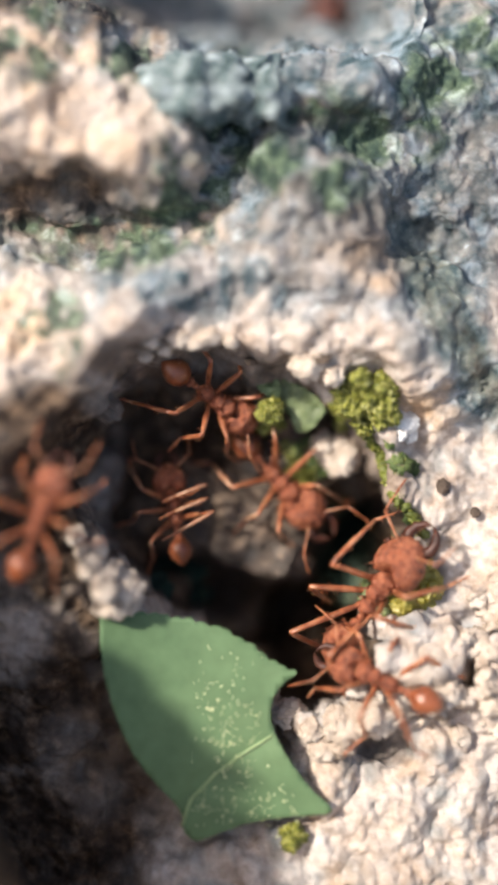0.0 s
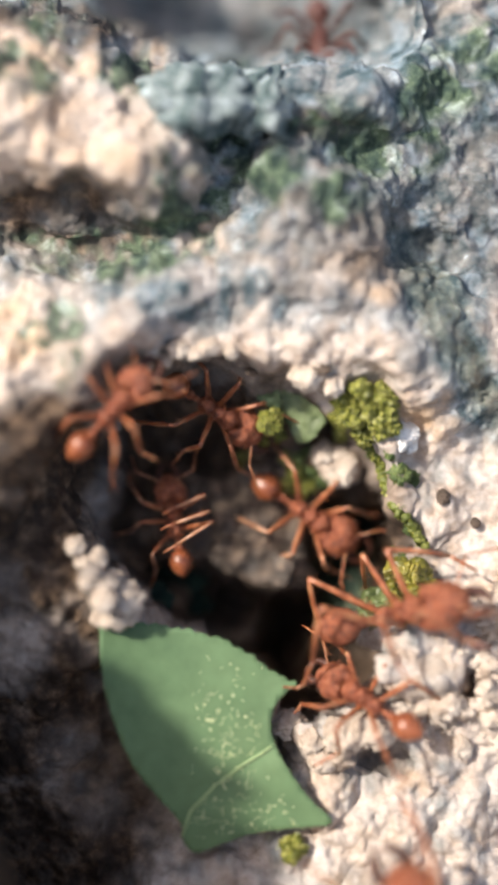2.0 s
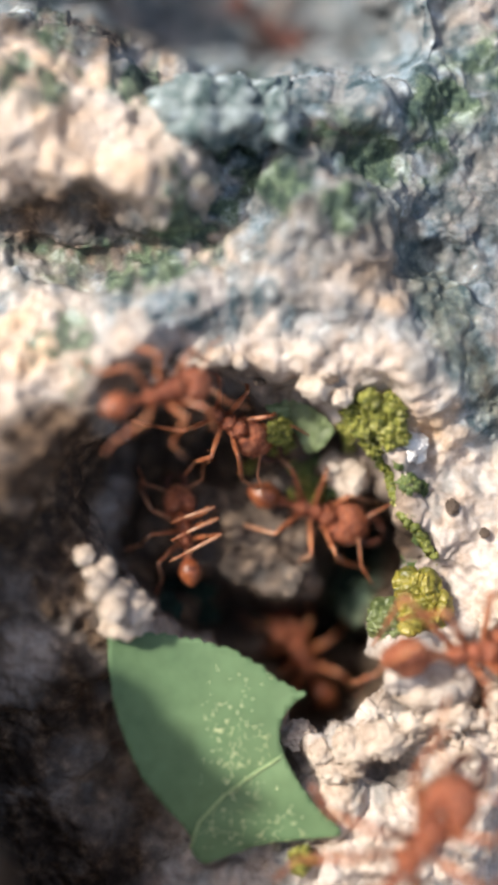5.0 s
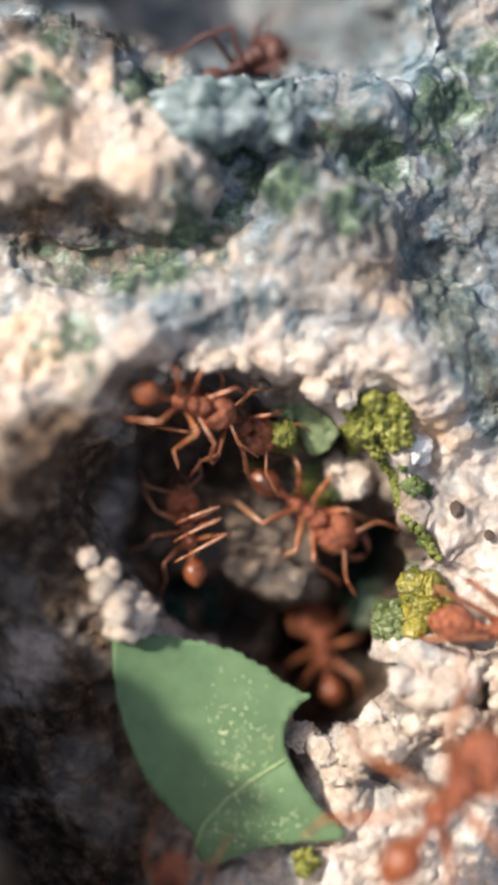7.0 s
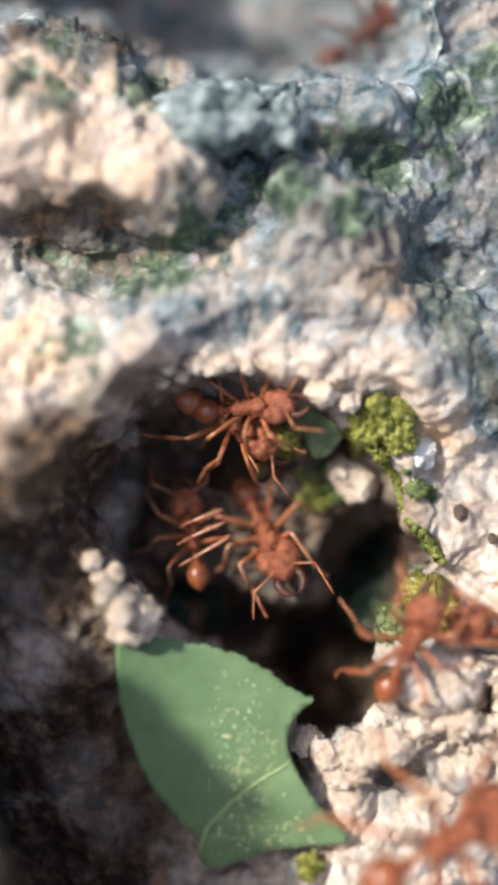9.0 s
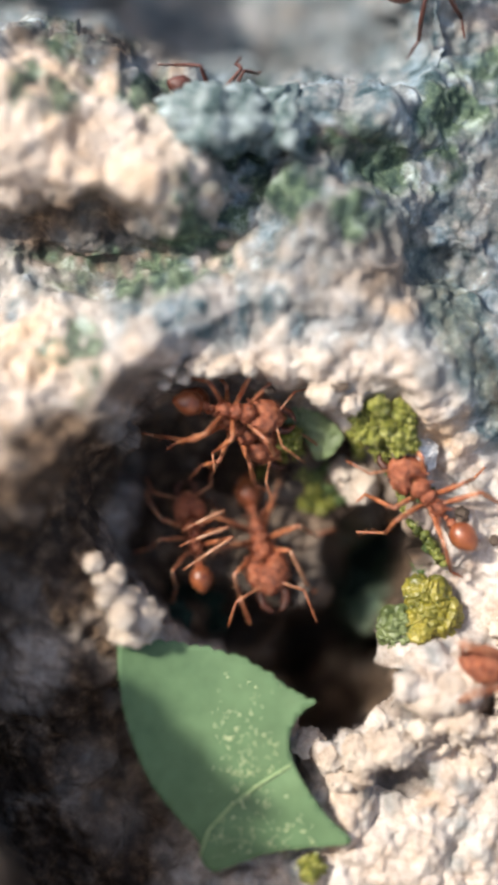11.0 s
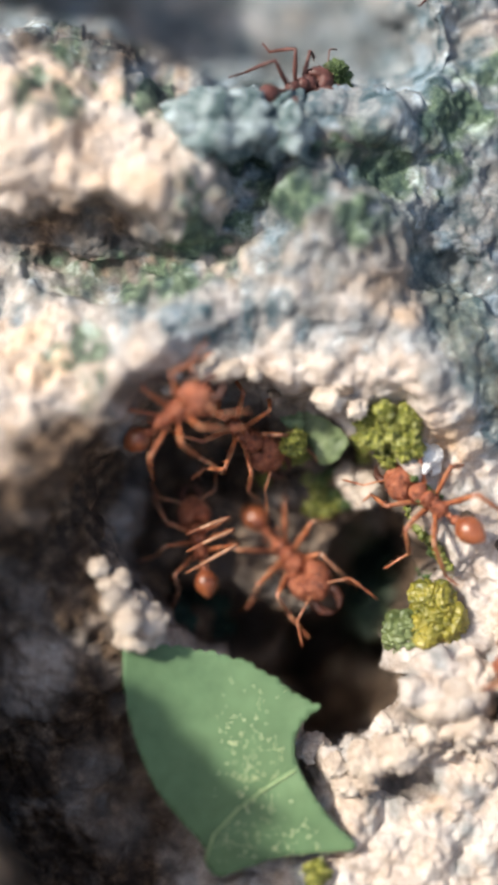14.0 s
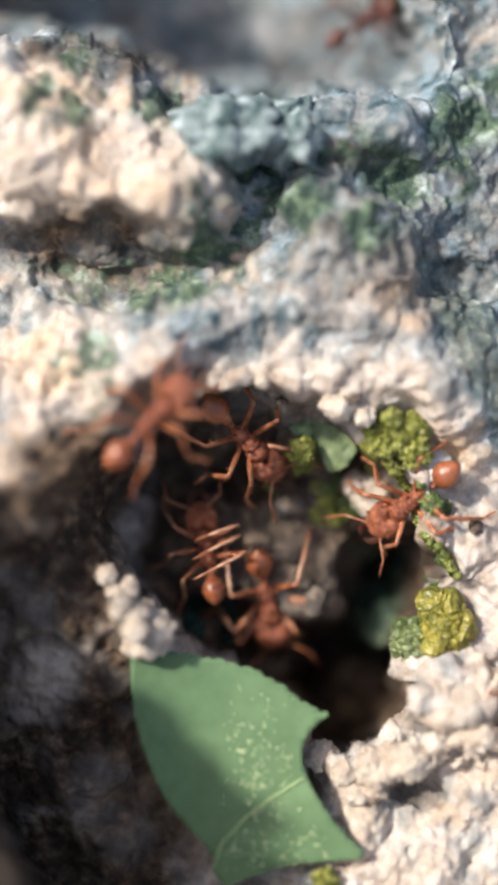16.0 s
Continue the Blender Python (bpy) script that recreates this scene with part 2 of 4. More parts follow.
HASH = np.random.RandomState(11).rand(64, 64, 64)


def noise3(p, s, k=0):
    """Smooth noise in space, -1 to 1, with cells s metres wide."""
    q = p / s + 17.3 * k + 1000
    i = np.floor(q).astype(int)
    f = ease(q - i)
    out = 0
    for dx in (0, 1):
        for dy in (0, 1):
            for dz in (0, 1):
                w = (f[:, 0] if dx else 1 - f[:, 0]) * (f[:, 1] if dy else 1 - f[:, 1]) * (f[:, 2] if dz else 1 - f[:, 2])
                out = out + w * HASH[(i[:, 0] + dx) % 64, (i[:, 1] + dy) % 64, (i[:, 2] + dz) % 64]
    return 2 * out - 1


def grains3(p, s, k=0):
    """Rounded grains in space, 0 to 1, about s metres across."""
    q = p / s + 9.1 * k + 1000
    i = np.floor(q).astype(int)
    best = np.full(len(q), 9.0)
    for dx in (-1, 0, 1):
        for dy in (-1, 0, 1):
            for dz in (-1, 0, 1):
                u, v, w = (i[:, 0] + dx), (i[:, 1] + dy), (i[:, 2] + dz)
                d = sum((q[:, c] - (u, v, w)[c] - HASH[(u + 7 * c) % 64, (v + 19 * c) % 64, (w + 31 * c) % 64]) ** 2 for c in range(3))
                best = np.minimum(best, d)
    return np.sqrt(np.clip(1 - best * 1.1, 0, 1))


def places(A, B, H):
    """at() for whole arrays."""
    way = np.array(AHEAD)[None] + np.outer((A - 441) / FOCAL, (1, 0, 0)) + np.outer((784 - B) / FOCAL, np.array(UP))
    return np.array(EYE)[None] + way * ((H * MM - EYE.dot(SN)) / (way @ np.array(SN)))[:, None]


def sheet(A, B):
    """The bank with its lumps, crumbs and grain, pushed out along its own normals."""
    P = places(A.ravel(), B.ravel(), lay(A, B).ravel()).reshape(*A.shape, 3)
    n = np.cross(np.gradient(P, axis=1), np.gradient(P, axis=0))
    n = (n / (np.linalg.norm(n, axis=2, keepdims=True) + 1e-12)).reshape(-1, 3)
    n *= np.sign(n @ np.array(SN))[:, None]
    p = P.reshape(-1, 3)
    a, b = A.ravel(), B.ravel()
    foot = ease((b - 1000) / 200) * ease((a - 430) / 120)
    brow = blob(a, b, 470, 560, 400, 110, 4, 0.8)
    w = p + 0.0004 * np.stack([noise3(p, 0.0011, 21), noise3(p, 0.0011, 22), noise3(p, 0.0011, 23)], 1)
    d = 0.95 * noise3(p, 0.0042, 1) + 0.62 * noise3(p, 0.0021, 2) + 0.40 * noise3(p, 0.0011, 3) + 0.20 * noise3(p, 0.00055, 4) + 0.09 * noise3(p, 0.00028, 5)
    pit = blob(a, b, 420, 870, 250, 215, 14, 0.4)
    d = d * (1 - 0.35 * brow) * (1 - 0.3 * foot)
    d = d + (0.45 + 0.75 * foot - 0.3 * pit) * grains3(w, 0.0021, 1) + (0.25 + 0.25 * foot) * grains3(w, 0.0008, 2) - 0.7 * foot - 0.4
    far = ease((np.abs(a - 441) - 700) / 300) + ease((np.abs(b - 745) - 1100) / 300)
    return p + n * (d * (1 - np.clip(far, 0, 1)) * MM)[:, None], n


def grid_axis(lo, hi, step, far):
    core = list(np.arange(lo, hi + step, step))
    return np.array([lo - far * k for k in (3.4, 2.2, 1.3, 0.7, 0.3, 0.1)] + core + [core[-1] + far * k for k in (0.1, 0.3, 0.7, 1.3, 2.2, 3.4)])


def ground():
    cols, rows = grid_axis(-90, 960, 2.5, 260), grid_axis(-150, 1640, 2.5, 110)
    A, B = np.meshgrid(cols, rows)
    verts, _ = sheet(A, B)
    verts = [Vector(v) for v in verts]
    dip = lay(A, B)
    # cover: moss in patches, dark humus where the ants have dug and as painted shade, grey-blue lichen crust
    moss = np.zeros_like(A)
    for ca, cb, ra, rb, tu in ((395, 250, 45, 150, 8), (330, 380, 70, 60, -20), (150, 420, 150, 38, 2), (480, 260, 60, 70, 0), (120, 600, 26, 60, 10),
                               (600, 330, 45, 50, 0), (770, 120, 90, 70, -20), (570, 190, 90, 40, 10), (110, 45, 90, 30, 25), (185, 75, 60, 36, 30), (15, 110, 30, 50, 0), (60, 590, 30, 40, 0), (100, 560, 40, 50, 0), (230, 110, 50, 26, 20), (860, 70, 50, 60, 0), (300, 300, 40, 60, 0), (650, 250, 60, 40, 20), (740, 250, 60, 40, -30), (60, 120, 40, 40, 0), (440, 150, 60, 30, 0), (250, 440, 90, 30, -10)):
        moss = np.maximum(moss, blob(A, B, ca, cb, ra, rb, tu, 0.9))
    moss = np.clip(moss * (0.62 + 0.8 * vnoise(A, B, 40, 11) + 0.8 * vnoise(A, B, 17, 12)), 0, 0.9)
    crust = np.clip(np.maximum.reduce([1.3 * blob(A, B, 640, 190, 420, 290, 12, 0.9), 0.78 * blob(A, B, 380, 490, 360, 70, 4, 0.9), 1.1 * blob(A, B, 800, 570, 90, 220, -24, 0.8),
                                       # first term paints the shade behind the ledge as crust
                                       0.55 * ease((np.interp(A, [-100, 0, 150, 240, 330, 560, 640], [0, 15, 58, 108, 150, 135, 60]) - B) / 50), 0.8 * ease((90 - B) / 60), 0.7 * blob(A, B, 110, 400, 220, 80, 0, 0.8)]) + 0.45 * vnoise(A, B, 70, 13) + 0.5 * vnoise(A, B, 24, 15), 0, 1)
    crust = crust * (1 - 0.28 * blob(A, B, 590, 430, 120, 90, 35, 0.8)) * (1 - 0.8 * blob(A, B, 130, 180, 230, 110, 25, 0.6))
    # shade in the groove, painted with crust and moss colour
    crust = np.maximum(crust, 1.0 * blob(A, B, 792, 560, 52, 230, -28, 0.9))
    moss = np.maximum(moss, 0.35 * blob(A, B, 792, 560, 46, 230, -28, 0.9))
    moss = np.maximum(moss, 0.95 * blob(A, B, 612, 985, 58, 112, 6, 0.5))
    moss = moss * (1 - blob(A, B, 690, 80, 34, 100, 14, 0.6))
    # shade under brow, ledge and leaf edge and at lower left painted here too
    hum_shade = np.maximum.reduce([0.8 * blob(A, B, 330, 655, 190, 46, 6, 0.5), ease((-2.6 - dip) / 3.5) * ease((B - 480) / 100) * ease((1330 - B) / 120), 1.0 * blob(A, B, 20, 1400, 270, 340, 0, 0.5), 0.96 * blob(A, B, 60, 880, 150, 230, 14, 0.5), 0.85 * blob(A, B, 130, 362, 185, 72, 6, 0.7), 0.35 * blob(A, B, 792, 560, 40, 210, -28, 0.9), 0.88 * blob(A, B, 680, 885, 42, 85, -20, 0.7), 0.7 * blob(A, B, 675, 1318, 48, 28, 10, 0.9), 0.65 * blob(A, B, 505, 1290, 24, 62, -10, 0.9), 0.6 * blob(A, B, 725, 1205, 72, 18, 0, 0.9),
                             # darker tone on the upper right, painted shade behind the ledge
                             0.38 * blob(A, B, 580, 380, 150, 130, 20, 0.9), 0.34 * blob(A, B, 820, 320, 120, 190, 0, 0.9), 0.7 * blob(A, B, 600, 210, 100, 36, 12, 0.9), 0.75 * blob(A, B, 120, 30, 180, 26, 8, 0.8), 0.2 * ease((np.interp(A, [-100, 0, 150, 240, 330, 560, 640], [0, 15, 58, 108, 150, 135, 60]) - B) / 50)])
    hum_shade = np.clip(hum_shade + 0.25 * vnoise(A, B, 45, 14) * (hum_shade > 0.05), 0, 1)
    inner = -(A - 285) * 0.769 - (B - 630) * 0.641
    # the shoulder's shaded side, its shadow darkened into the colour
    shade_side = ease((-inner - 5) / 50) * ease((250 - A) / 60) * ease((B - 575) / 50)
    hum_shade = np.maximum(hum_shade, 0.86 * shade_side + 0.3 * shade_side * vnoise(A, B, 30, 16))
    # the whole mouth darkened, its shade put into the cover
    hum_shade = np.maximum(hum_shade, 0.92 * blob(A, B, 400, 880, 240, 225, 12, 0.3))
    hum_shade = hum_shade * (1 - 0.6 * blob(A, B, 25, 1125, 60, 60, 0, 0.9))
    hum_shade = np.clip(hum_shade, 0, 1)
    hum_shade = hum_shade * (1 - 0.1 * blob(A, B, 430, 930, 130, 110, 20, 0.8)) * (1 - 0.35 * blob(A, B, 160, 1350, 70, 100, -25, 0.8))
    rust = np.maximum.reduce([blob(A, B, 30, 80, 60, 40, 20, 1.0), 0.9 * blob(A, B, 70, 150, 30, 55, 10, 1.0), blob(A, B, 265, 95, 34, 36, 0, 1.0), 0.8 * blob(A, B, 480, 190, 36, 30, 0, 1.0), 0.7 * blob(A, B, 380, 400, 40, 50, 20, 1.0), 0.8 * blob(A, B, 660, 470, 40, 60, -20, 1.0), 0.5 * blob(A, B, 120, 250, 120, 60, 10, 1.0),
                             blob(A, B, 745, 690, 50, 75, -30, 0.9), blob(A, B, 20, 575, 60, 60, 0, 1.0), 0.7 * blob(A, B, 225, 200, 40, 60, 0, 1.0), 0.8 * blob(A, B, 620, 1545, 45, 40, 0, 1.0), 0.6 * blob(A, B, 690, 640, 40, 30, 0, 1.0)])
    rust = np.clip(rust * (0.9 + 0.8 * vnoise(A, B, 28, 17)), 0, 1) * 0.7
    crust = crust * (1 - 0.7 * rust)
    hum_shade = hum_shade * (1 - 0.5 * blob(A, B, 184, 880, 24, 125, 9, 0.9) * (0.7 + 0.6 * vnoise(A, B, 22, 18)))
    nr, nc = A.shape
    idx = lambda r, c: r * nc + c
    faces = [(idx(r, c), idx(r + 1, c), idx(r + 1, c + 1), idx(r, c + 1)) for r in range(nr - 1) for c in range(nc - 1)]
    return verts, faces, moss, hum_shade, crust, rust


def build_ground():
    verts, faces, moss, hum_shade, crust, rust = ground()
    cover = np.stack([moss.ravel(), hum_shade.ravel(), crust.ravel(), rust.ravel()], 1)
    nr, nc = moss.shape
    # outer rings, joined to the border of the fine sheet
    border = [c for c in range(nc)] + [r * nc + nc - 1 for r in range(1, nr)] + [(nr - 1) * nc + c for c in range(nc - 2, -1, -1)] + [r * nc for r in range(nr - 2, 0, -1)]
    ring = border
    centre = Vector((0, 0, 0))
    extra = []
    for grow, level in ((1.3, 0.75), (1.9, 0.4), (4, 0.1), (30, 0.0), (600, 0.0), (20000, 0.0)):
        nxt = []
        for i in border:
            p = verts[i] - centre
            nxt.append(len(verts) + len(extra))
            extra.append(Vector((p.x * grow, p.y * grow, p.z * level - 0.02 * (1 - level))))
        n = len(ring)
        faces += [(ring[k], ring[(k + 1) % n], nxt[(k + 1) % n], nxt[k]) for k in range(n)]
        ring = nxt
    verts = verts + extra
    cover = np.concatenate([cover, np.tile([0.05, 0.25, 0.3, 0], (len(extra), 1))])
    me = bpy.data.meshes.new("ground")
    me.from_pydata(verts, [], faces)
    me.polygons.foreach_set("use_smooth", [True] * len(me.polygons))
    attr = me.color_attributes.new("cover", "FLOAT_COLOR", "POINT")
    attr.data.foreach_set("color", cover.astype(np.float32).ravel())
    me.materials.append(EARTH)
    return tagged(new("ground", me), "pale lumpy earth bank with lichen crust and a dark nest mouth", "ground", kind="structure")


def surface(a, b, up=0.0):
    """The place on the finished bank at (a, b), up millimetres out of it."""
    A, B = np.meshgrid([a - 2.0, a, a + 2.0], [b - 2.0, b, b + 2.0])
    p, n = sheet(A, B)
    return Vector(p[4] + n[4] * up * MM)


def over(a, b):
    """Millimetres of the finished bank above the mean slope at (a, b)."""
    return surface(a, b).dot(SN) / MM


def level(a, b):
    return float(lay(np.array([float(a)]), np.array([float(b)]))[0])


# ---------------------------------------------------------------- shapes
def part(name, bm, mat, parent=None, label=""):
    me = bpy.data.meshes.new(name)
    bmesh.ops.recalc_face_normals(bm, faces=bm.faces)
    bm.to_mesh(me)
    bm.free()
    me.polygons.foreach_set("use_smooth", [True] * len(me.polygons))
    me.materials.append(mat)
    ob = new(name, me)
    if parent:
        ob.parent = parent
    if label:
        ob["label"] = label
    return ob


def ball(bm, c, r, u=16, v=10, shape=None):
    """An ellipsoid at c with radii r, each point moved by shape."""
    made = bmesh.ops.create_uvsphere(bm, u_segments=u, v_segments=v, radius=1.0)["verts"]
    turn = Matrix.Rotation(radians(90), 3, "Y")
    for w in made:
        p = turn @ w.co
        if shape:
            p = shape(p)
        w.co = Vector((c[0] + p.x * r[0], c[1] + p.y * r[1], c[2] + p.z * r[2]))
    return made


def tube(bm, pts, radii, sides=8):
    """A round limb through pts, closed at both ends."""
    rings = []
    pts = [Vector(p) for p in pts]
    for i, p in enumerate(pts):
        d = (pts[min(i + 1, len(pts) - 1)] - pts[max(i - 1, 0)]).normalized()
        side = d.cross(Vector((0.13, 0.21, 0.97))).normalized()
        up = side.cross(d)
        rings.append([bm.verts.new(p + (side * math.cos(k * math.tau / sides) + up * math.sin(k * math.tau / sides)) * radii[i]) for k in range(sides)])
    for r, s in zip(rings, rings[1:]):
        for k in range(sides):
            bm.faces.new((r[k], r[(k + 1) % sides], s[(k + 1) % sides], s[k]))
    bm.faces.new(rings[0][::-1])
    bm.faces.new(rings[-1])


def lump(bm, c, r, rough=0.25, seed=0, sub=3, freq=1.6):
    """An uneven rounded crumb."""
    made = bmesh.ops.create_icosphere(bm, subdivisions=sub, radius=1.0)["verts"]
    off = Vector((seed * 3.7, seed * 1.9, seed * 5.3))
    for w in made:
        d = w.co.copy()
        k = 1 + rough * noise.noise(d * freq + off) + rough * 0.6 * noise.noise(d * freq * 2.7 + off) + rough * 0.35 * noise.noise(d * freq * 6 + off)
        k += rough * 0.22 * (0.5 - abs(noise.noise(d * freq * 4.3 - off))) + (rough * 0.08 * noise.noise(d * freq * 13 + off) if sub > 3 else 0)
        w.co = Vector((d.x * r[0], d.y * r[1], d.z * r[2])) * k + Vector(c)


# ---------------------------------------------------------------- ants
ANTS = {}
COXA = [(0.15, 0.045, -0.045), (0.06, 0.05, -0.05), (-0.03, 0.045, -0.045)]
KNEE = [(0.30, 0.23, 0.15), (0.08, 0.29, 0.17), (-0.20, 0.25, 0.17)]
ANKLE = [(0.47, 0.30, -0.10), (0.03, 0.44, -0.11), (-0.42, 0.32, -0.11)]
TOE = [(0.58, 0.32, -0.16), (0.06, 0.56, -0.16), (-0.55, 0.38, -0.16)]


def bent(a, b, sag, k=4):
    a, b = Vector(a), Vector(b)
    return [a.lerp(b, i / k) + Vector((0, 0, sag * math.sin(math.pi * i / k))) for i in range(k + 1)]


def build_ant(key, size, label, legs=None, shell=None, big=1.0, pale=False, bulk=1.0):
    """An ant of that many millimetres, head towards x. legs: knees, ankles and toes of its own, side by side."""
    s = size * MM
    ant = tagged(new("ant"), label, "ant", "ants at the nest mouth")
    rnd = random.Random(key)
    shell, limb = (shell or CHITIN), (shell or LIMB)

    def heart(p):
        q = p.copy()
        back = max(0.0, -p.x)
        q.y *= 1 + 0.22 * back - 0.30 * max(0, p.x) ** 1.5
        q.x -= back * (0.70 * min(1, abs(p.y) * 1.6) - 0.46)
        q.z *= 1 - 0.25 * max(0, p.x) - 0.30 * back * max(0.0, 1 - abs(p.y) * 3)
        return q

    bm = bmesh.new()
    ball(bm, (0.345 * s, 0, 0.0), (0.148 * s, 0.150 * s, 0.120 * s), 36, 28, heart)
    for y in (-1, 1):
        tube(bm, [(0.25 * s, y * 0.10 * s, 0.06 * s), (0.21 * s, y * 0.125 * s, 0.105 * s)], [0.014 * s, 0.002 * s], 6)
    head = part("head", bm, shell, ant)
    for y in (-1, 1):
        bm = bmesh.new()
        tube(bm, [(0.435 * s, y * 0.062 * s, -0.02 * s), (0.49 * s, y * 0.088 * s, -0.03 * s), (0.545 * s, y * 0.080 * s, -0.04 * s), (0.585 * s, y * 0.045 * s, -0.045 * s), (0.605 * s, y * 0.006 * s, -0.045 * s)],
             [0.036 * s, 0.034 * s, 0.027 * s, 0.017 * s, 0.003 * s], 8)
        for k in range(4):
            x = 0.51 + 0.022 * k
            tube(bm, [(x * s, y * (0.068 - 0.008 * k) * s, -0.04 * s), ((x + 0.012) * s, y * (0.040 - 0.008 * k) * s, -0.042 * s)], [0.010 * s, 0.002 * s], 5)
        part("mandible", bm, DARKC, head, "dark toothed jaw")
        bm = bmesh.new()
        ball(bm, (0.385 * s, y * 0.135 * s, 0.03 * s), (0.016 * s,) * 3, 8, 6)
        part("eye", bm, DARKC, head, "small black eye")

    bm = bmesh.new()
    ball(bm, (0.170 * s, 0, 0.012 * s), (0.080 * s, 0.090 * s, 0.092 * s), 28, 20)
    ball(bm, (0.080 * s, 0, 0.022 * s), (0.066 * s, 0.070 * s, 0.082 * s), 24, 18)
    ball(bm, (-0.025 * s, 0, 0.0), (0.085 * s, 0.064 * s, 0.078 * s), 28, 18)
    ball(bm, (0.06 * s, 0, 0.0), (0.170 * s, 0.052 * s, 0.062 * s), 24, 14)
    for x, y, z, l in ((0.18, 0.07, 0.055, 0.085), (0.19, 0.03, 0.085, 0.045), (0.09, 0.04, 0.080, 0.065), (0.02, 0.035, 0.065, 0.04), (-0.075, 0.035, 0.05, 0.10)):
        for k in (-1, 1):
            tube(bm, [(x * s, k * y * s, z * s), ((x - l * 0.5) * s, k * (y + l * 0.45) * s, (z + l * 0.8) * s)], [0.012 * s, 0.0015 * s], 6)
    trunk = part("thorax", bm, shell, ant)
    bm = bmesh.new()
    ball(bm, (-0.135 * s, 0, -0.01 * s), (0.035 * s, 0.026 * s, 0.034 * s), 10, 8)
    ball(bm, (-0.195 * s, 0, -0.005 * s), (0.04 * s, 0.042 * s, 0.04 * s), 12, 8)
    part("waist", bm, shell, ant)
    bm = bmesh.new()
    ball(bm, (-0.335 * s, 0, 0.0), (0.130 * s, 0.108 * s, 0.100 * s), 24, 24,
         lambda p: Vector((p.x * (1.12 if p.x < 0 else 0.95), p.y * (1 - 0.42 * max(0, -p.x) ** 1.5), p.z * (1 - 0.2 * max(0, -p.x)))) * (1 - 0.022 * max(0, math.cos((p.x + 0.35) * 11)) ** 12))
    belly = part("abdomen", bm, GLOSS if shell is CHITIN and bulk < 1.05 else shell, ant, "glossy egg-shaped abdomen")
    for host, cx, r, count in ((head, 0.345, (0.125, 0.145, 0.11), 46), (belly, -0.335, (0.128, 0.105, 0.097), 36)):
        bm = bmesh.new()
        for k in range(count):
            d = Vector((rnd.gauss(0, 1), rnd.gauss(0, 1), abs(rnd.gauss(0, 1)))).normalized()
            p = Vector((cx + d.x * r[0], d.y * r[1], d.z * r[2])) * s
            q = p + (d + Vector((-0.5, 0, 0.1))).normalized() * (0.016 if host is belly else 0.028) * s
            tube(bm, [p, p.lerp(q, 0.5), q], [0.0035 * s, 0.003 * s, 0.001 * s], 3)
        tagged(part("bristle", bm, limb, host, "fine amber bristles"), kind="stuff")

    for ob in (head, *head.children):
        for v in ob.data.vertices:
            v.co = Vector((0.24 * s + (v.co.x - 0.24 * s) * big, v.co.y * big, v.co.z * big))
    for ob in (belly, *belly.children):
        for v in ob.data.vertices:
            v.co = Vector((-0.22 * s + (v.co.x + 0.22 * s) * bulk, v.co.y * bulk, v.co.z * bulk))
    for ob in (head, trunk, belly):
        off = Vector((key * 1.7, key * 0.9, 3.1))
        amp = 0.0022 if ob is belly else 0.011
        for v in ob.data.vertices:
            q = v.co / s
            v.co += v.normal * s * amp * (noise.noise(q * 26 + off) + 0.7 * noise.noise(q * 60 + off))

    def hairs(bm, a, b, r, count):
        a, b = Vector(a), Vector(b)
        for _ in range(count):
            p = a.lerp(b, rnd.uniform(0.1, 0.95))
            d = (Vector((rnd.gauss(0, 1), rnd.gauss(0, 1), rnd.gauss(0, 1))).normalized() + (b - a).normalized() * 0.5).normalized()
            tube(bm, [p + d * r * 0.6, p + d * (r + 0.016 * s), p + d * (r + 0.032 * s)], [0.003 * s, 0.0022 * s, 0.0008 * s], 3)

    moving = []
    for side in (1, -1):
        for i in range(3):
            kx, ky, kz = KNEE[i]
            own = (legs or {}).get((i, side))
            jig = lambda v, w=0.04: Vector((v[0] + rnd.uniform(-w, w), side * (v[1] + rnd.uniform(-w, w)), v[2] + rnd.uniform(-w, w) * 0.4))
            c = Vector((COXA[i][0], side * COXA[i][1], COXA[i][2]))
            k, a, t = (Vector(v) for v in own) if own else (jig(KNEE[i]), jig(ANKLE[i], 0.06), jig(TOE[i], 0.07))
            c, k, a, t = (v * s for v in (c, k, a, t))
            k, a, t = k - c, a - c, t - c
            bm = bmesh.new()
            tube(bm, [(0, 0, 0), k * 0.10, k * 0.16, k * 0.22, k * 0.5, k * 0.85, k], [v * s for v in (0.030, 0.028, 0.016, 0.021, 0.024, 0.018, 0.017)], 8)
            leg = part("leg", bm, limb, ant)
            leg.location = c
            bm = bmesh.new()
            m = k.lerp(a, 0.5) + Vector((0, 0, 0.01 * s))
            tube(bm, [k * 0.985, k.lerp(a, 0.12), m, a], [v * s for v in (0.015, 0.017, 0.019, 0.014)], 8)
            # paler shins on two ants paint in the sun that catches them
            part("shin", bm, LIT_LIMB if pale else limb, leg)
            bm = bmesh.new()
            tube(bm, [a, a.lerp(t, 0.35), a.lerp(t, 0.7), t, t + Vector((0.012, 0.004, -0.006)) * s], [v * s for v in (0.012, 0.011, 0.009, 0.008, 0.002)], 6)
            part("foot", bm, limb, leg)
            bm = bmesh.new()
            for u, v, r, count in (((0, 0, 0), k, 0.02, 8), (k, a, 0.016, 14), (a, t, 0.009, 9)):
                hairs(bm, u, v, r * s, count)
            tagged(part("bristle", bm, limb, leg, "fine amber bristles"), kind="stuff")
            moving.append((leg, c, i, side))
        bm = bmesh.new()
        c = Vector((0.24 + 0.18 * big, side * 0.05 * big, 0.045 * big)) * s
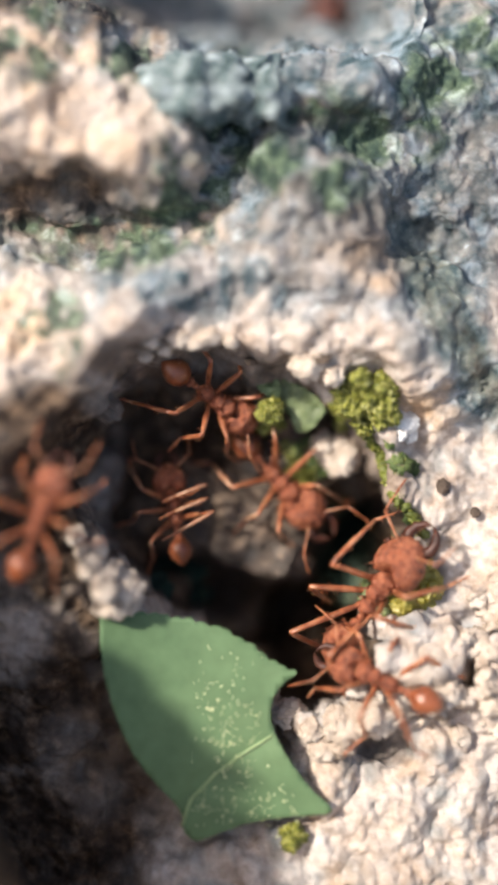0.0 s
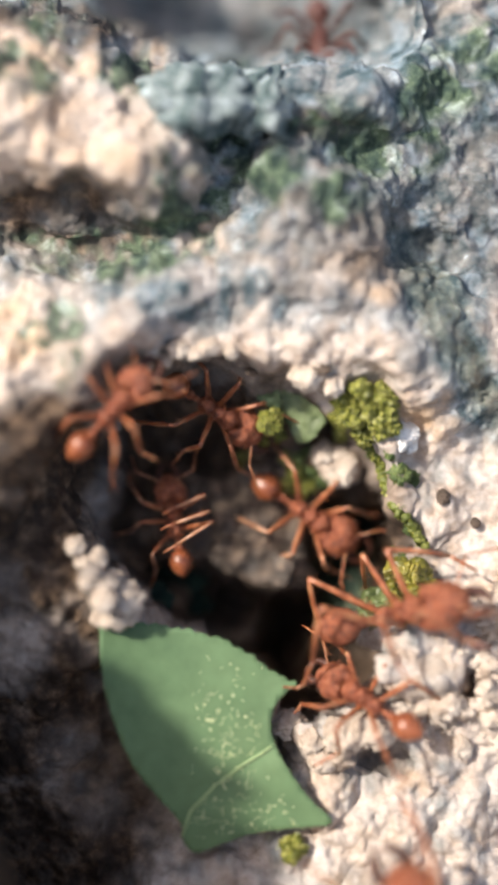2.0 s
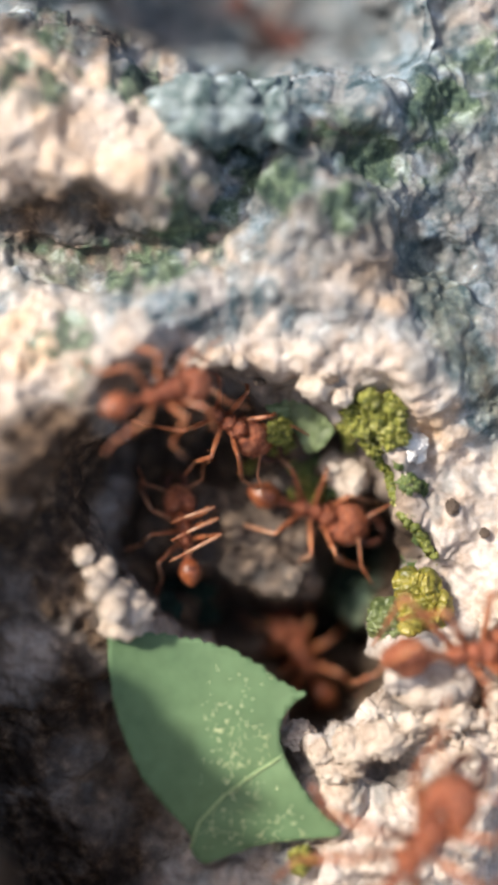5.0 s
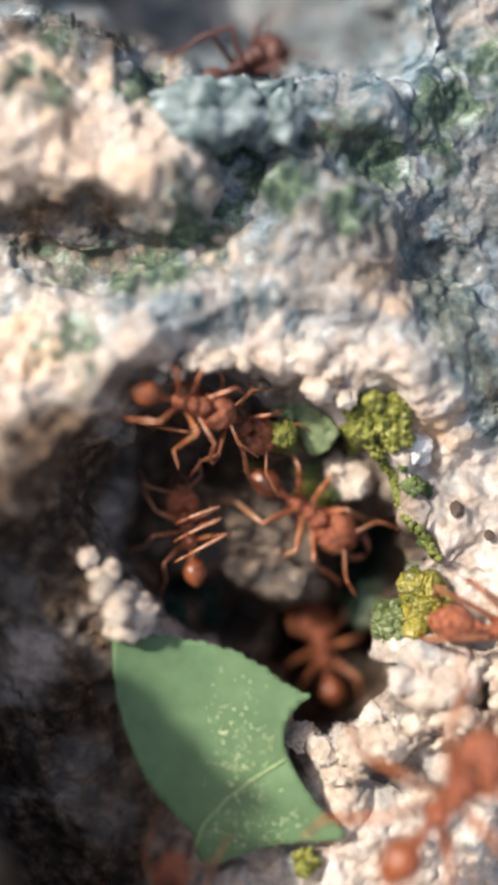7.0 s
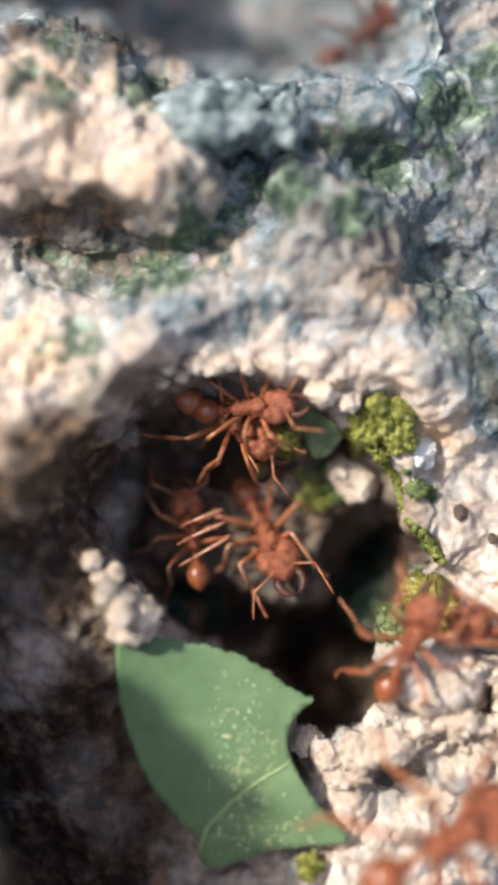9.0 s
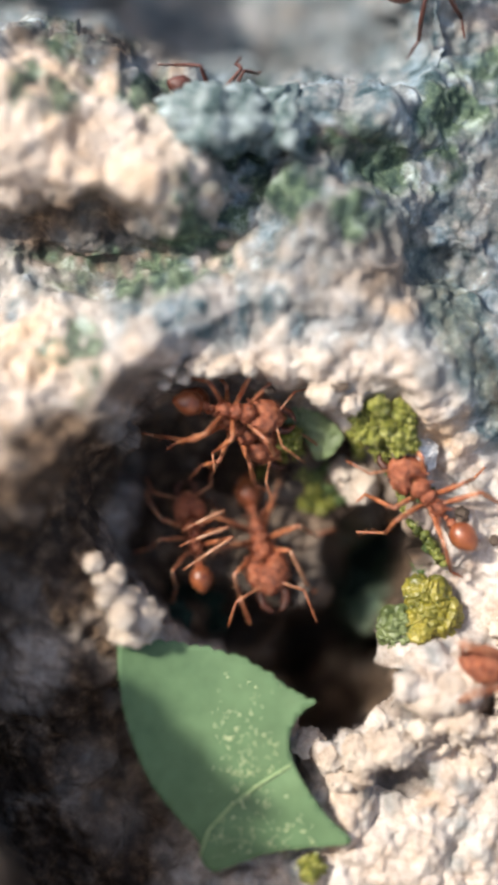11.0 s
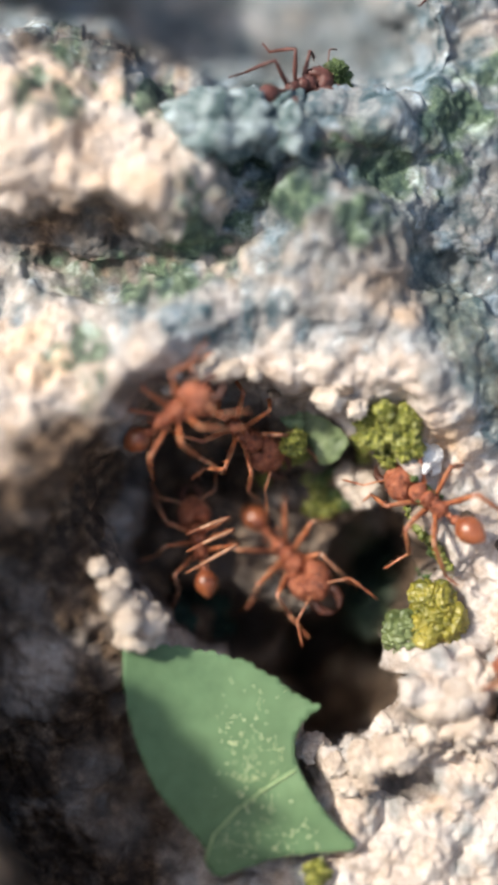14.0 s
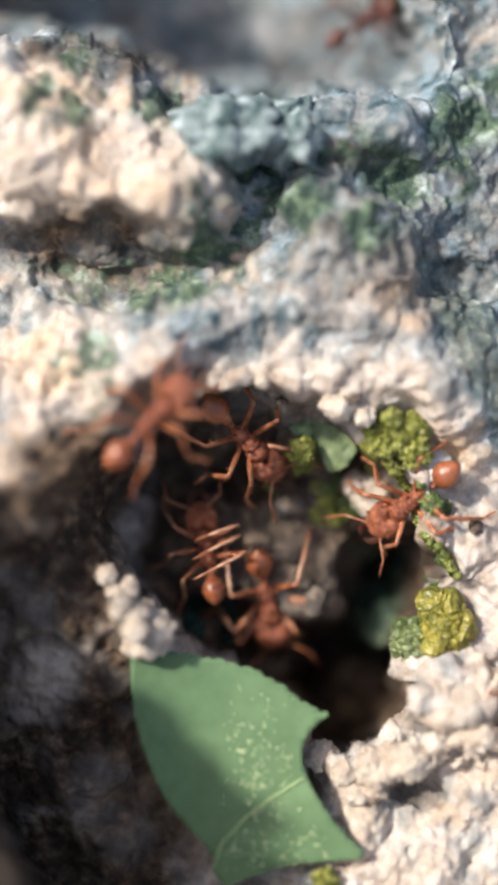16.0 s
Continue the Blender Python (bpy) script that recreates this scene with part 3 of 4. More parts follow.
        e = Vector((0.10 + rnd.uniform(-0.03, 0.03), side * (0.20 + rnd.uniform(-0.04, 0.04)), 0.08)) * s
        tube(bm, [(0, 0, 0), e * 0.1, e * 0.5, e], [v * s for v in (0.010, 0.007, 0.0075, 0.009)], 6)
        feeler = part("antenna", bm, limb, ant)
        feeler.location = c
        bm = bmesh.new()
        f = e + Vector((0.20 + rnd.uniform(-0.05, 0.05), side * (0.06 + rnd.uniform(-0.08, 0.05)), -0.10)) * s
        tube(bm, [e, e.lerp(f, 0.3) + Vector((0, 0, 0.01 * s)), e.lerp(f, 0.7) + Vector((0, 0, 0.008 * s)), f], [v * s for v in (0.007, 0.008, 0.009, 0.006)], 6)
        part("antenna_whip", bm, limb, feeler)
        moving.append((feeler, c, 3, side))
    ANTS[key] = (ant, s, moving)
    return ant


def stance(s, t, ha, hb, ga, gb, hh, gh, roll=0.0):
    """The pose of an ant of length s at t seconds: where head and abdomen stand, and their heights above the slope."""
    dx, dy = sway(t)
    p, q = at(ha - dx, hb - dy, hh), at(ga - dx, gb - dy, gh)
    x = (p - q).normalized()
    n = Matrix.Rotation(radians(roll), 3, x) @ SN
    y = n.cross(x).normalized()
    z = x.cross(y)
    m = Matrix((x, y, z)).transposed().to_4x4()
    m.translation = (p + q) / 2 - x * 0.0 * s
    return m


CARRIED = {}


def go(key, rows, lift=1.3, walkness=1.0, roll=0.0, floor=-8.5, tilt=2.0):
    """Key an ant along rows of seconds, head and abdomen places, and optionally the height of each over the bank."""
    ant, s, moving = ANTS[key]
    done = []
    for t, ha, hb, ga, gb, *up in rows:
        dx, dy = sway(t)
        extra = up[0] if up else 0.0
        lean = up[1] if len(up) > 1 else roll
        ends = [over(ha + (ga - ha) * k - dx, hb + (gb - hb) * k - dy) for k in (0.0, 0.5, 1.0)]
        low = up[2] if len(up) > 2 else floor
        ends = [max(e, low) for e in ends]
        ends[0], ends[2] = max(ends[0], ends[2] - tilt), max(ends[2], ends[0] - tilt)
        clear = max(0.0, ends[1] - (ends[0] + ends[2]) / 2)
        done.append((t, stance(s, t, ha, hb, ga, gb, ends[0] + lift + clear + extra, ends[2] + lift + clear + extra, lean)))
    walk(ant, done)
    if key in CARRIED:
        load, ahead = CARRIED[key]
        walk(load, [(t, m @ Matrix.Translation((ahead, 0, 0))) for t, m in done])
    rnd = random.Random(key * 13 + 1)
    ts = [r[0] for r in rows]
    mid = [((r[1] + r[3]) / 2, (r[2] + r[4]) / 2) for r in rows]
    for part_, c, i, side in moving:
        ph = rnd.uniform(0, 6.28) if i == 3 else (0 if (i + (side > 0)) % 2 else math.pi)
        out = []
        steps = 54
        for k in range(steps + 1):
            t = 16.0 * k / steps
            x0, x1 = (np.interp(t + d, ts, [m[0] for m in mid]) for d in (-0.2, 0.2))
            y0, y1 = (np.interp(t + d, ts, [m[1] for m in mid]) for d in (-0.2, 0.2))
            speed = min(1.0, math.hypot(x1 - x0, y1 - y0) / 25)
            amp = (3 + 14 * speed * walkness) if i < 3 else 8
            w = 7.0 if i < 3 else 4.3
            sw, li = amp * math.sin(w * t + ph), amp * 0.5 * math.cos(w * t + ph)
            out.append((t, pose(*c, li * side if i < 3 else 0, li if i == 3 else 0, sw * side)))
        walk(part_, out)


# ---------------------------------------------------------------- things on the bank
LEAF_EDGE = [(178, 1082), (214, 1080), (250, 1083), (290, 1089), (330, 1096), (380, 1108), (420, 1126), (465, 1156), (500, 1180), (527, 1190),
             (502, 1212), (484, 1238), (480, 1272), (492, 1310), (518, 1354), (550, 1396), (588, 1437), (520, 1447), (450, 1456), (390, 1476), (348, 1490),
             (325, 1470), (318, 1436), (270, 1382), (232, 1330), (202, 1260), (182, 1180)]


def leaf_height(a, b):
    return -0.3 - 0.7 * (max(0, a - 360) / 200) ** 2 + 0.8 * (max(0, 330 - a) / 150) ** 2 - 0.2 * max(0, (b - 1330) / 120) + 0.9 * max(0, (a - 470) / 120) + 0.12 * math.cos((a - b) / 60) - 0.10 * math.exp(-(((b - 1340) + 0.72 * (a - 430)) / 22) ** 2)


def smooth_edge(pts, tooth=0.0):
    out = []
    n = len(pts)
    for i in range(n):
        p0, p1, p2, p3 = (np.array(pts[(i + k) % n], float) for k in (-1, 0, 1, 2))
        for k in range(6):
            u = k / 6
            q = 0.5 * (2 * p1 + (p2 - p0) * u + (2 * p0 - 5 * p1 + 4 * p2 - p3) * u * u + (3 * p1 - p0 - 3 * p2 + p3) * u ** 3)
            out.append(q + (tooth * (math.sin(len(out) * 2.1) + 0.9 * math.sin(len(out) * 0.83) ** 3) * np.array((0.3, -1.0)) if 1 <= i < 9 else 0.8 * math.sin(len(out) * 1.7) * np.array((1, 0.6))))
    return out


def leaf_scrap():
    thing = tagged(new("leaf_fragment"), "cut green leaf fragment with yellow speckles beside the hole", "leaf")
    edge = smooth_edge(LEAF_EDGE, 2.6)
    bm = bmesh.new()
    inside = [Vector((a, b)) for a in range(185, 590, 13) for b in range(1090, 1490, 13)]
    rim = [Vector((float(e[0]), float(e[1]))) for e in edge]
    flat, _, tris, *_ = geometry.delaunay_2d_cdt(rim + inside, [(i, (i + 1) % len(rim)) for i in range(len(rim))], [list(range(len(rim)))], 1, 0.001)
    top = [bm.verts.new(at(p.x, p.y, leaf_height(p.x, p.y))) for p in flat]
    bot = [bm.verts.new(at(p.x, p.y, leaf_height(p.x, p.y) - 0.25)) for p in flat]
    for tri in tris:
        bm.faces.new([top[i] for i in tri])
        bm.faces.new([bot[i] for i in tri[::-1]])
    rims = [e for e in bm.edges if e.is_boundary and e.verts[0] in set(top)]
    under = dict(zip(top, bot))
    for e in rims:
        u, v = e.verts
        bm.faces.new((u, v, under[v], under[u]))
    for v in [v for v in bm.verts if not v.link_faces]:
        bm.verts.remove(v)
    part("blade", bm, LEAF, thing)
    for pts, w in (([(322, 1462), (338, 1416), (380, 1372), (430, 1335), (482, 1303)], 0.075),):
        bm = bmesh.new()
        fine = [np.array(pts[i]) * (1 - u) + np.array(pts[i + 1]) * u for i in range(len(pts) - 1) for u in (0, 0.25, 0.5, 0.75)] + [np.array(pts[-1])]
        tube(bm, [at(a, b, leaf_height(a, b) + 0.05) for a, b in fine], [w * MM] * len(fine), 6)
        part("vein", bm, VEIN, thing)
    rnd = random.Random(5)
    bm = bmesh.new()
    for k in range(300):
        if k < 200:
            a, b = rnd.gauss(405, 36), rnd.gauss(1300, 62)
        else:
            a, b = rnd.uniform(340, 540), rnd.gauss(1425, 22)
        if a < 335 or a > 470 + max(0, (b - 1330) * 0.7):
            continue
        r = rnd.uniform(0.028, 0.055) if k % 5 else rnd.uniform(0.065, 0.09)
        p = at(a, b, leaf_height(a, b))
        lump(bm, p, (r * MM, r * MM, 0.07 * MM), 0.3, k, 1)
    tagged(part("speckle", bm, SPOT, thing, "pale yellow speckles"), kind="stuff")


def fragment(name, label, mat, outline, height, seed, fold=0.25):
    """A flat cut piece of leaf with a crisp uneven outline, slightly buckled. height: millimetres above the slope at (a, b)."""
    thing = tagged(new(name), label, "leaf scrap")
    rim = [Vector((float(e[0]), float(e[1]))) for e in smooth_edge(outline, 1.2)]
    a0, a1 = min(p.x for p in rim), max(p.x for p in rim)
    b0, b1 = min(p.y for p in rim), max(p.y for p in rim)
    inside = [Vector((a0 + 5 * i, b0 + 5 * j)) for i in range(1, int((a1 - a0) / 5)) for j in range(1, int((b1 - b0) / 5))]
    flat, _, tris, *_ = geometry.delaunay_2d_cdt(rim + inside, [(i, (i + 1) % len(rim)) for i in range(len(rim))], [list(range(len(rim)))], 1, 0.001)
    lift = [height(p.x, p.y) + fold * noise.noise(Vector((p.x / 32, p.y / 32, seed))) + 0.3 * fold * noise.noise(Vector((p.x / 9, p.y / 9, seed))) for p in flat]
    bm = bmesh.new()
    top = [bm.verts.new(at(p.x, p.y, h)) for p, h in zip(flat, lift)]
    bot = [bm.verts.new(at(p.x, p.y, h - 0.14)) for p, h in zip(flat, lift)]
    for tri in tris:
        bm.faces.new([top[i] for i in tri])
        bm.faces.new([bot[i] for i in tri[::-1]])
    uppers, under = set(top), dict(zip(top, bot))
    for u, v in [tuple(e.verts) for e in bm.edges if e.is_boundary and e.verts[0] in uppers]:
        bm.faces.new((u, v, under[v], under[u]))
    for v in [v for v in bm.verts if not v.link_faces]:
        bm.verts.remove(v)
    part("blade", bm, mat, thing)
    return thing


def pulp(bm, c, r, rough, seed, crack=0.0):
    """A moist crumbly body: broad facets with fine grain on them, and deep cracks where it has dried."""
    off = Vector((seed * 2.3, seed * 4.1, seed * 1.7))
    for w in bmesh.ops.create_icosphere(bm, subdivisions=6 if r > 0.7 * MM else 5, radius=1.0)["verts"]:
        d = w.co.copy()
        k = 1 + rough * (0.8 * noise.noise(d * 1.4 + off) + 0.45 * noise.noise(d * 3.7 + off))
        k += rough * (0.34 * noise.noise(d * 11 + off) + 0.32 * noise.noise(d * 24 + off)) * (0.35 if crack else 1)
        k -= rough * 0.5 * max(0.0, 0.16 - abs(noise.noise(d * 1.9 - off))) / 0.16
        if not crack:
            k += 0.16 * (noise.ridged_multi_fractal(d * 4.6 + off, 0.35, 2.2, 4, 0.9, 2.2) - 1.0)
        if crack:
            near = noise.voronoi(d * 1.05 + off * 0.3)[0]
            k -= crack * max(0.0, 1 - (near[1] - near[0]) / 0.09) - 0.5 * crack * noise.cell(d * 1.05 + off * 0.3)
        w.co = d * r * k + Vector(c)


def clump(name, label, mat, spots, seed, category, stuffmat=None, grain=1.0, rough=0.55, crack=0.0):
    """A knot of chewed or mossy matter: one uneven body with many small crumbs grown over it."""
    thing = tagged(new(name), label, category)
    rnd = random.Random(seed)
    bm = bmesh.new()
    for k, (a, b, r, up) in enumerate(spots):
        c = at(a, b, level(a, b) + up)
        pulp(bm, c, r * MM, rough, seed + k, crack)
    body = part("body", bm, mat, thing)
    bm = bmesh.new()
    for k, (a, b, r, up) in enumerate(spots):
        c = at(a, b, level(a, b) + up)
        for j in range(int(320 * grain)):
            d = Vector((rnd.gauss(0, 1), rnd.gauss(0, 1), rnd.gauss(0, 1))).normalized()
            if d.dot(SN) < -0.2:
                continue
            q = rnd.uniform(0.015, 0.055) * r * MM
            lump(bm, c + d * r * MM * rnd.uniform(0.9, 1.08), (q * rnd.uniform(0.7, 1.5), q, q * rnd.uniform(0.5, 1.0)), 0.9, k * 130 + j, 1)
    tagged(part("pulp_grain", bm, stuffmat or mat, thing), kind="stuff")
    return thing


def strip(line, r, label, mat, grainmat, seed):
    """A narrow band of moss that follows the ground, with crumbs grown on it."""
    thing = tagged(new("moss_strip"), label, "moss")
    rnd = random.Random(seed)
    pts = [surface(a, b, 0.5 * r) for a, b in line]
    bm = bmesh.new()
    for k in range(4):
        pts = [pts[0]] + [(p + q * 2 + w) / 4 for p, q, w in zip(pts, pts[1:], pts[2:])] + [pts[-1]]
    pts = [p + SN * 0.35 * MM for p in pts]
    fine = [p.lerp(q, u / 5) for p, q in zip(pts, pts[1:]) for u in range(5)]
    fine = [p + Vector((rnd.gauss(0, 1), rnd.gauss(0, 1), rnd.gauss(0, 1))) * 0.05 * MM for p in fine]
    tube(bm, fine, [r * MM * rnd.uniform(0.7, 1.25) for _ in fine], 12)
    for v in bm.verts:
        v.co += Vector((noise.noise(v.co * 5200), noise.noise(v.co * 5200 + Vector((7, 1, 3))), noise.noise(v.co * 5200 - Vector((2, 9, 4))))) * 0.12 * MM
    part("body", bm, mat, thing)
    bm = bmesh.new()
    for k in range(240):
        i = rnd.randrange(len(pts) - 1)
        d = Vector((rnd.gauss(0, 1), rnd.gauss(0, 1), rnd.gauss(0, 1))).normalized()
        w = rnd.uniform(0.03, 0.09) * MM
        lump(bm, pts[i].lerp(pts[i + 1], rnd.random()) + d * r * MM * rnd.uniform(0.9, 1.3), (w, w, w), 0.8, k, 1)
    tagged(part("pulp_grain", bm, grainmat, thing), kind="stuff")
    return thing


def scrap(spots, label, mat, seed, name="green_scrap", crumple=1.0):
    """A crumpled bit of leaf: thin uneven flakes lying over one another."""
    thing = tagged(new(name), label, "leaf scrap")
    rnd = random.Random(seed)
    for k, (a, b, r, up, lean, turn) in enumerate(spots):
        bm = bmesh.new()
        rings, around = 12, 40
        rows = []
        ph = [rnd.uniform(0, 6.28) for _ in range(3)]
        for side in (0, 1):
            layer = []
            for i in range(rings + 1):
                ring = []
                for j in range(around):
                    an = math.tau * j / around
                    q = r * (i + 0.15) / (rings + 0.15) * (1 + 0.16 * crumple * math.sin(2 * an + ph[0]) + 0.12 * crumple * math.sin(3 * an + ph[1]) + 0.07 * math.sin(7 * an + ph[2]))
                    x, y = 1.25 * q * math.cos(an), 0.85 * q * math.sin(an)
                    z = crumple * 0.35 * r * noise.noise(Vector((x / r * 1.3, y / r * 1.3, seed + k))) + crumple * 0.16 * r * noise.noise(Vector((x / r * 4, y / r * 4, seed - k))) + crumple * 0.10 * r * noise.noise(Vector((x / r * 11, y / r * 11, seed))) - 0.12 * side
                    ring.append(bm.verts.new((x * MM, y * MM, z * MM)))
                layer.append(ring)
            rows.append(layer)
        for layer, flip in ((rows[0], 1), (rows[1], -1)):
            bm.faces.new(layer[0][::flip])
            for u, v in zip(layer, layer[1:]):
                for j in range(around):
                    bm.faces.new((u[j], v[j], v[(j + 1) % around], u[(j + 1) % around])[::flip])
        for j in range(around):
            bm.faces.new((rows[0][-1][j], rows[1][-1][j], rows[1][-1][(j + 1) % around], rows[0][-1][(j + 1) % around]))
        flake = part("flake", bm, mat, thing)
        basis = Matrix((Vector((1, 0, 0)), SV, SN)).transposed().to_4x4()
        flake.matrix_local = Matrix.Translation(at(a, b, over(a, b) + up)) @ basis @ pose(0, 0, 0, lean, 0.6 * lean, turn)
    return thing


def pebble(a, b, r, up, seed, label="pale rounded earth crumb beside the nest mouth", mat=None, flat=1.0, name="soil_crumb", category="pebble", rough=None):
    bm = bmesh.new()
    lump(bm, (0, 0, 0), (r * MM * (1 + 0.25 * math.sin(seed)), r * MM, r * flat * 0.75 * MM), rough or 0.27, seed, 5, 1.3 if r > 1.2 else 1.8)
    ob = part(name, bm, mat or PEBBLE)
    ob.location = at(a, b, over(a, b) + up - 0.25 * r)
    return tagged(ob, label, category, "earth crumbs round the mouth" if name == "soil_crumb" else "grit grains in the bank")


def things():
    leaf_scrap()
    clump("chewed_leaf_ball", "bright yellow-green ball of chewed leaf on the rim", MOSS, [(628, 700, 1.2, 0.7), (668, 700, 1.15, 0.6), (682, 735, 0.8, 0.5), (606, 722, 0.75, 0.5), (648, 742, 0.9, 0.4), (640, 672, 0.55, 0.9), (604, 752, 0.45, 0.5)], 11, "leaf pulp")
    clump("chewed_leaf_ball", "mixed green lump of chewed leaf on the rim", MOSS, [(480, 730, 0.72, 1.3), (470, 756, 0.5, 1.0), (492, 750, 0.45, 1.1), (462, 735, 0.36, 0.9)], 12, "leaf pulp")
    fragment("green_scrap", "dull green flat leaf scrap on the rim", PALEG, [(461, 657), (486, 662), (512, 673), (540, 688), (560, 702), (578, 726), (568, 742), (556, 758), (529, 768), (516, 745), (500, 724), (467, 702)],
             lambda a, b: over(520, 712) + 1.6 + 0.006 * (a - 520) - 0.008 * (b - 712), 13)
    fragment("green_scrap", "small dark green folded bit on the leaf scrap", SCRAP, [(458, 660), (480, 664), (500, 684), (492, 706), (470, 700), (455, 684)],
             lambda a, b: over(520, 712) + 2.2 + 0.012 * (478 - a), 14, 0.7)
    clump("moss_tuft", "yellow and dark green moss strip inside the nest mouth", MOSS, [(432, 792, 0.5, 0.6), (505, 792, 0.55, 0.6), (522, 818, 0.65, 0.8), (536, 850, 0.5, 0.7), (510, 842, 0.55, 0.8), (556, 838, 0.4, 0.6)], 14, "moss", MOSSD)
    clump("moss_tuft", "dark wet moss below the green leaf scrap", MOSSD, [(505, 772, 0.5, 0.5), (526, 796, 0.55, 0.6), (550, 822, 0.5, 0.6), (545, 782, 0.42, 0.5), (572, 836, 0.36, 0.5)], 23, "moss", MOSS)
    clump("moss_tuft", "dark green moss patch on the inner wall", MOSSD, [(708, 822, 0.62, -0.1), (730, 830, 0.42, -0.1), (692, 786, 0.35, 0.0), (660, 785, 0.35, 0.0)], 15, "moss", MOSS)
    clump("moss_tuft", "dark green moss strip down the inner wall", MOSSD, [(716, 880, 0.4, 0.1), (728, 915, 0.5, 0.1), (744, 942, 0.45, 0.1), (716, 952, 0.6, 0.0)], 16, "moss")
    clump("chewed_leaf_ball", "large cracked olive-yellow lump of chewed leaf", OLIVE, [(722, 1014, 1.5, 0.0), (742, 1042, 1.4, -0.1), (712, 1058, 1.15, 0.1)], 17, "leaf pulp", MOSSD, 0.08, 0.26, 0.2)
    clump("chewed_leaf_ball", "dull green rounded lump of chewed leaf in the mouth", GREENP, [(676, 1064, 1.4, 0.9), (660, 1046, 0.9, 0.8)], 18, "leaf pulp", MOSSD, 0.05, 0.24, 0.12)
    clump("chewed_leaf_bit", "small bright green bit under the leaf edge", MOSS, [(520, 1480, 0.7, 0.6), (512, 1495, 0.45, 0.5)], 19, "leaf pulp")
    scrap([(598, 905, 1.7, 0.3, 12, 80), (622, 955, 2.0, 0.3, -10, 60), (628, 1015, 1.8, 0.3, 8, 100), (586, 975, 1.5, 0.3, 14, 20)], "teal leaf scrap painted near-black with the shade of the pit", SHADED_TEAL, 20)
    scrap([(300, 1010, 1.3, 0.5, 18, 30), (335, 1040, 1.2, 0.5, -22, 110), (285, 1052, 1.0, 0.5, 30, 70), (345, 1003, 0.9, 0.6, -30, 10)], "dark withered leaf bits on the floor of the mouth", SHADED_TEAL, 24, "withered_scrap", 1.6)
    scrap([(626, 880, 0.8, 0.9, 25, 30), (642, 868, 0.5, 0.9, -20, 0)], "small green leaf bit stuck on the inner wall", SCRAP, 21)
    strip([(648 + 100 * k / 15 + 6 * math.sin(k * 1.3), 762 + 178 * k / 15) for k in range(16)], 0.30, "thin yellow-green moss strip down the inner wall", STEM, MOSS, 22)
    for k, (a, b, r, up) in enumerate(((216, 1040, 1.05, 0.5), (184, 1044, 0.75, 0.4), (172, 974, 0.75, 0.3), (154, 1010, 0.55, 0.2), (134, 948, 0.6, 0.3), (196, 1006, 0.6, 0.4), (148, 976, 0.45, 0.2), (790, 1228, 0.9, 0.1), (815, 1300, 0.8, 0.1), (552, 1292, 0.9, 0.1),
                                       (600, 1275, 0.9, 0.1), (574, 1325, 0.8, 0.1), (510, 1262, 0.9, 0.3), (636, 1262, 0.8, 0.2), (600, 806, 1.5, 0.6), (572, 786, 0.9, 0.5), (545, 640, 1.2, 0.2), (660, 1270, 1.2, 0.3), (200, 1070, 0.9, 0.2), (182, 1012, 0.7, 0.3), (228, 1068, 0.8, 0.2),
                                       (268, 604, 0.55, 0.2), (292, 618, 0.5, 0.2), (318, 598, 0.65, 0.2), (346, 606, 0.5, 0.2), (372, 596, 0.6, 0.2), (258, 630, 0.45, 0.2), (410, 604, 0.5, 0.2), (590, 662, 0.8, 0.1))):
        pebble(a, b, r, up, 40 + k)
    for k, (a, b, r) in enumerate(((785, 862, 0.5), (842, 908, 0.35), (540, 648, 0.5), (570, 635, 0.4), (445, 640, 0.3))):
        pebble(a, b, r, 0.35, 80 + k, "dark brown grit grain stuck in pale earth", SEED, 0.8, "grit_grain", "grit")
    for k, (a, b, r) in enumerate(((352, 160, 2.2), (418, 166, 2.3), (470, 172, 1.7))):
        pebble(a, b, r, 0.9, 90 + k, "blue-grey lichen-covered earth lump on the upper crest", LICHEN, 0.9, rough=0.55)
    pebble(742, 1170, 1.8, -0.8, 45, "large smooth cream earth lump below the mouth", rough=0.13)
    # white crumbs added for the sun's glare on the rim
    for a, b, r, seed in ((712, 748, 0.85, 71), (724, 768, 0.7, 74), (704, 770, 0.5, 76), (730, 752, 0.45, 79)):
        pebble(a, b, r, 0.05, seed, "bright white lump painting sun glare on the rim of the mouth", GLARE, 0.8, rough=0.22)
    bm = bmesh.new()
    rnd = random.Random(3)
    for k in range(1000):
        a, b = rnd.uniform(430, 900), rnd.uniform(1030, 1600)
        h = level(a, b)
        if h < -1.5 or (590 < a < 800 and b < 1225) or (a < 600 and b < 1440 and a < 480 + (b - 1180) * 0.4):
            continue
        r = 0.12 + 0.6 * rnd.random() ** 3
        lump(bm, surface(a, b, 0.2 * r), (r * rnd.uniform(0.8, 1.3) * MM, r * rnd.uniform(0.7, 1.1) * MM, r * 0.7 * MM), 0.75, k, 3 if r > 0.25 else 2)
    tagged(part("loose_soil", bm, PEBBLE), "loose pale crumbs of dug-out soil", "soil", kind="stuff")


FOLDED = {(0, -1): ((0.22, -0.33, 0.24), (0.16, -0.05, 0.30), (0.13, 0.08, 0.26)), (1, -1): ((0.09, -0.34, 0.26), (0.02, -0.03, 0.31), (-0.02, 0.12, 0.26)),
          (2, -1): ((-0.04, -0.36, 0.28), (-0.17, 0.0, 0.32), (-0.22, 0.14, 0.28))}
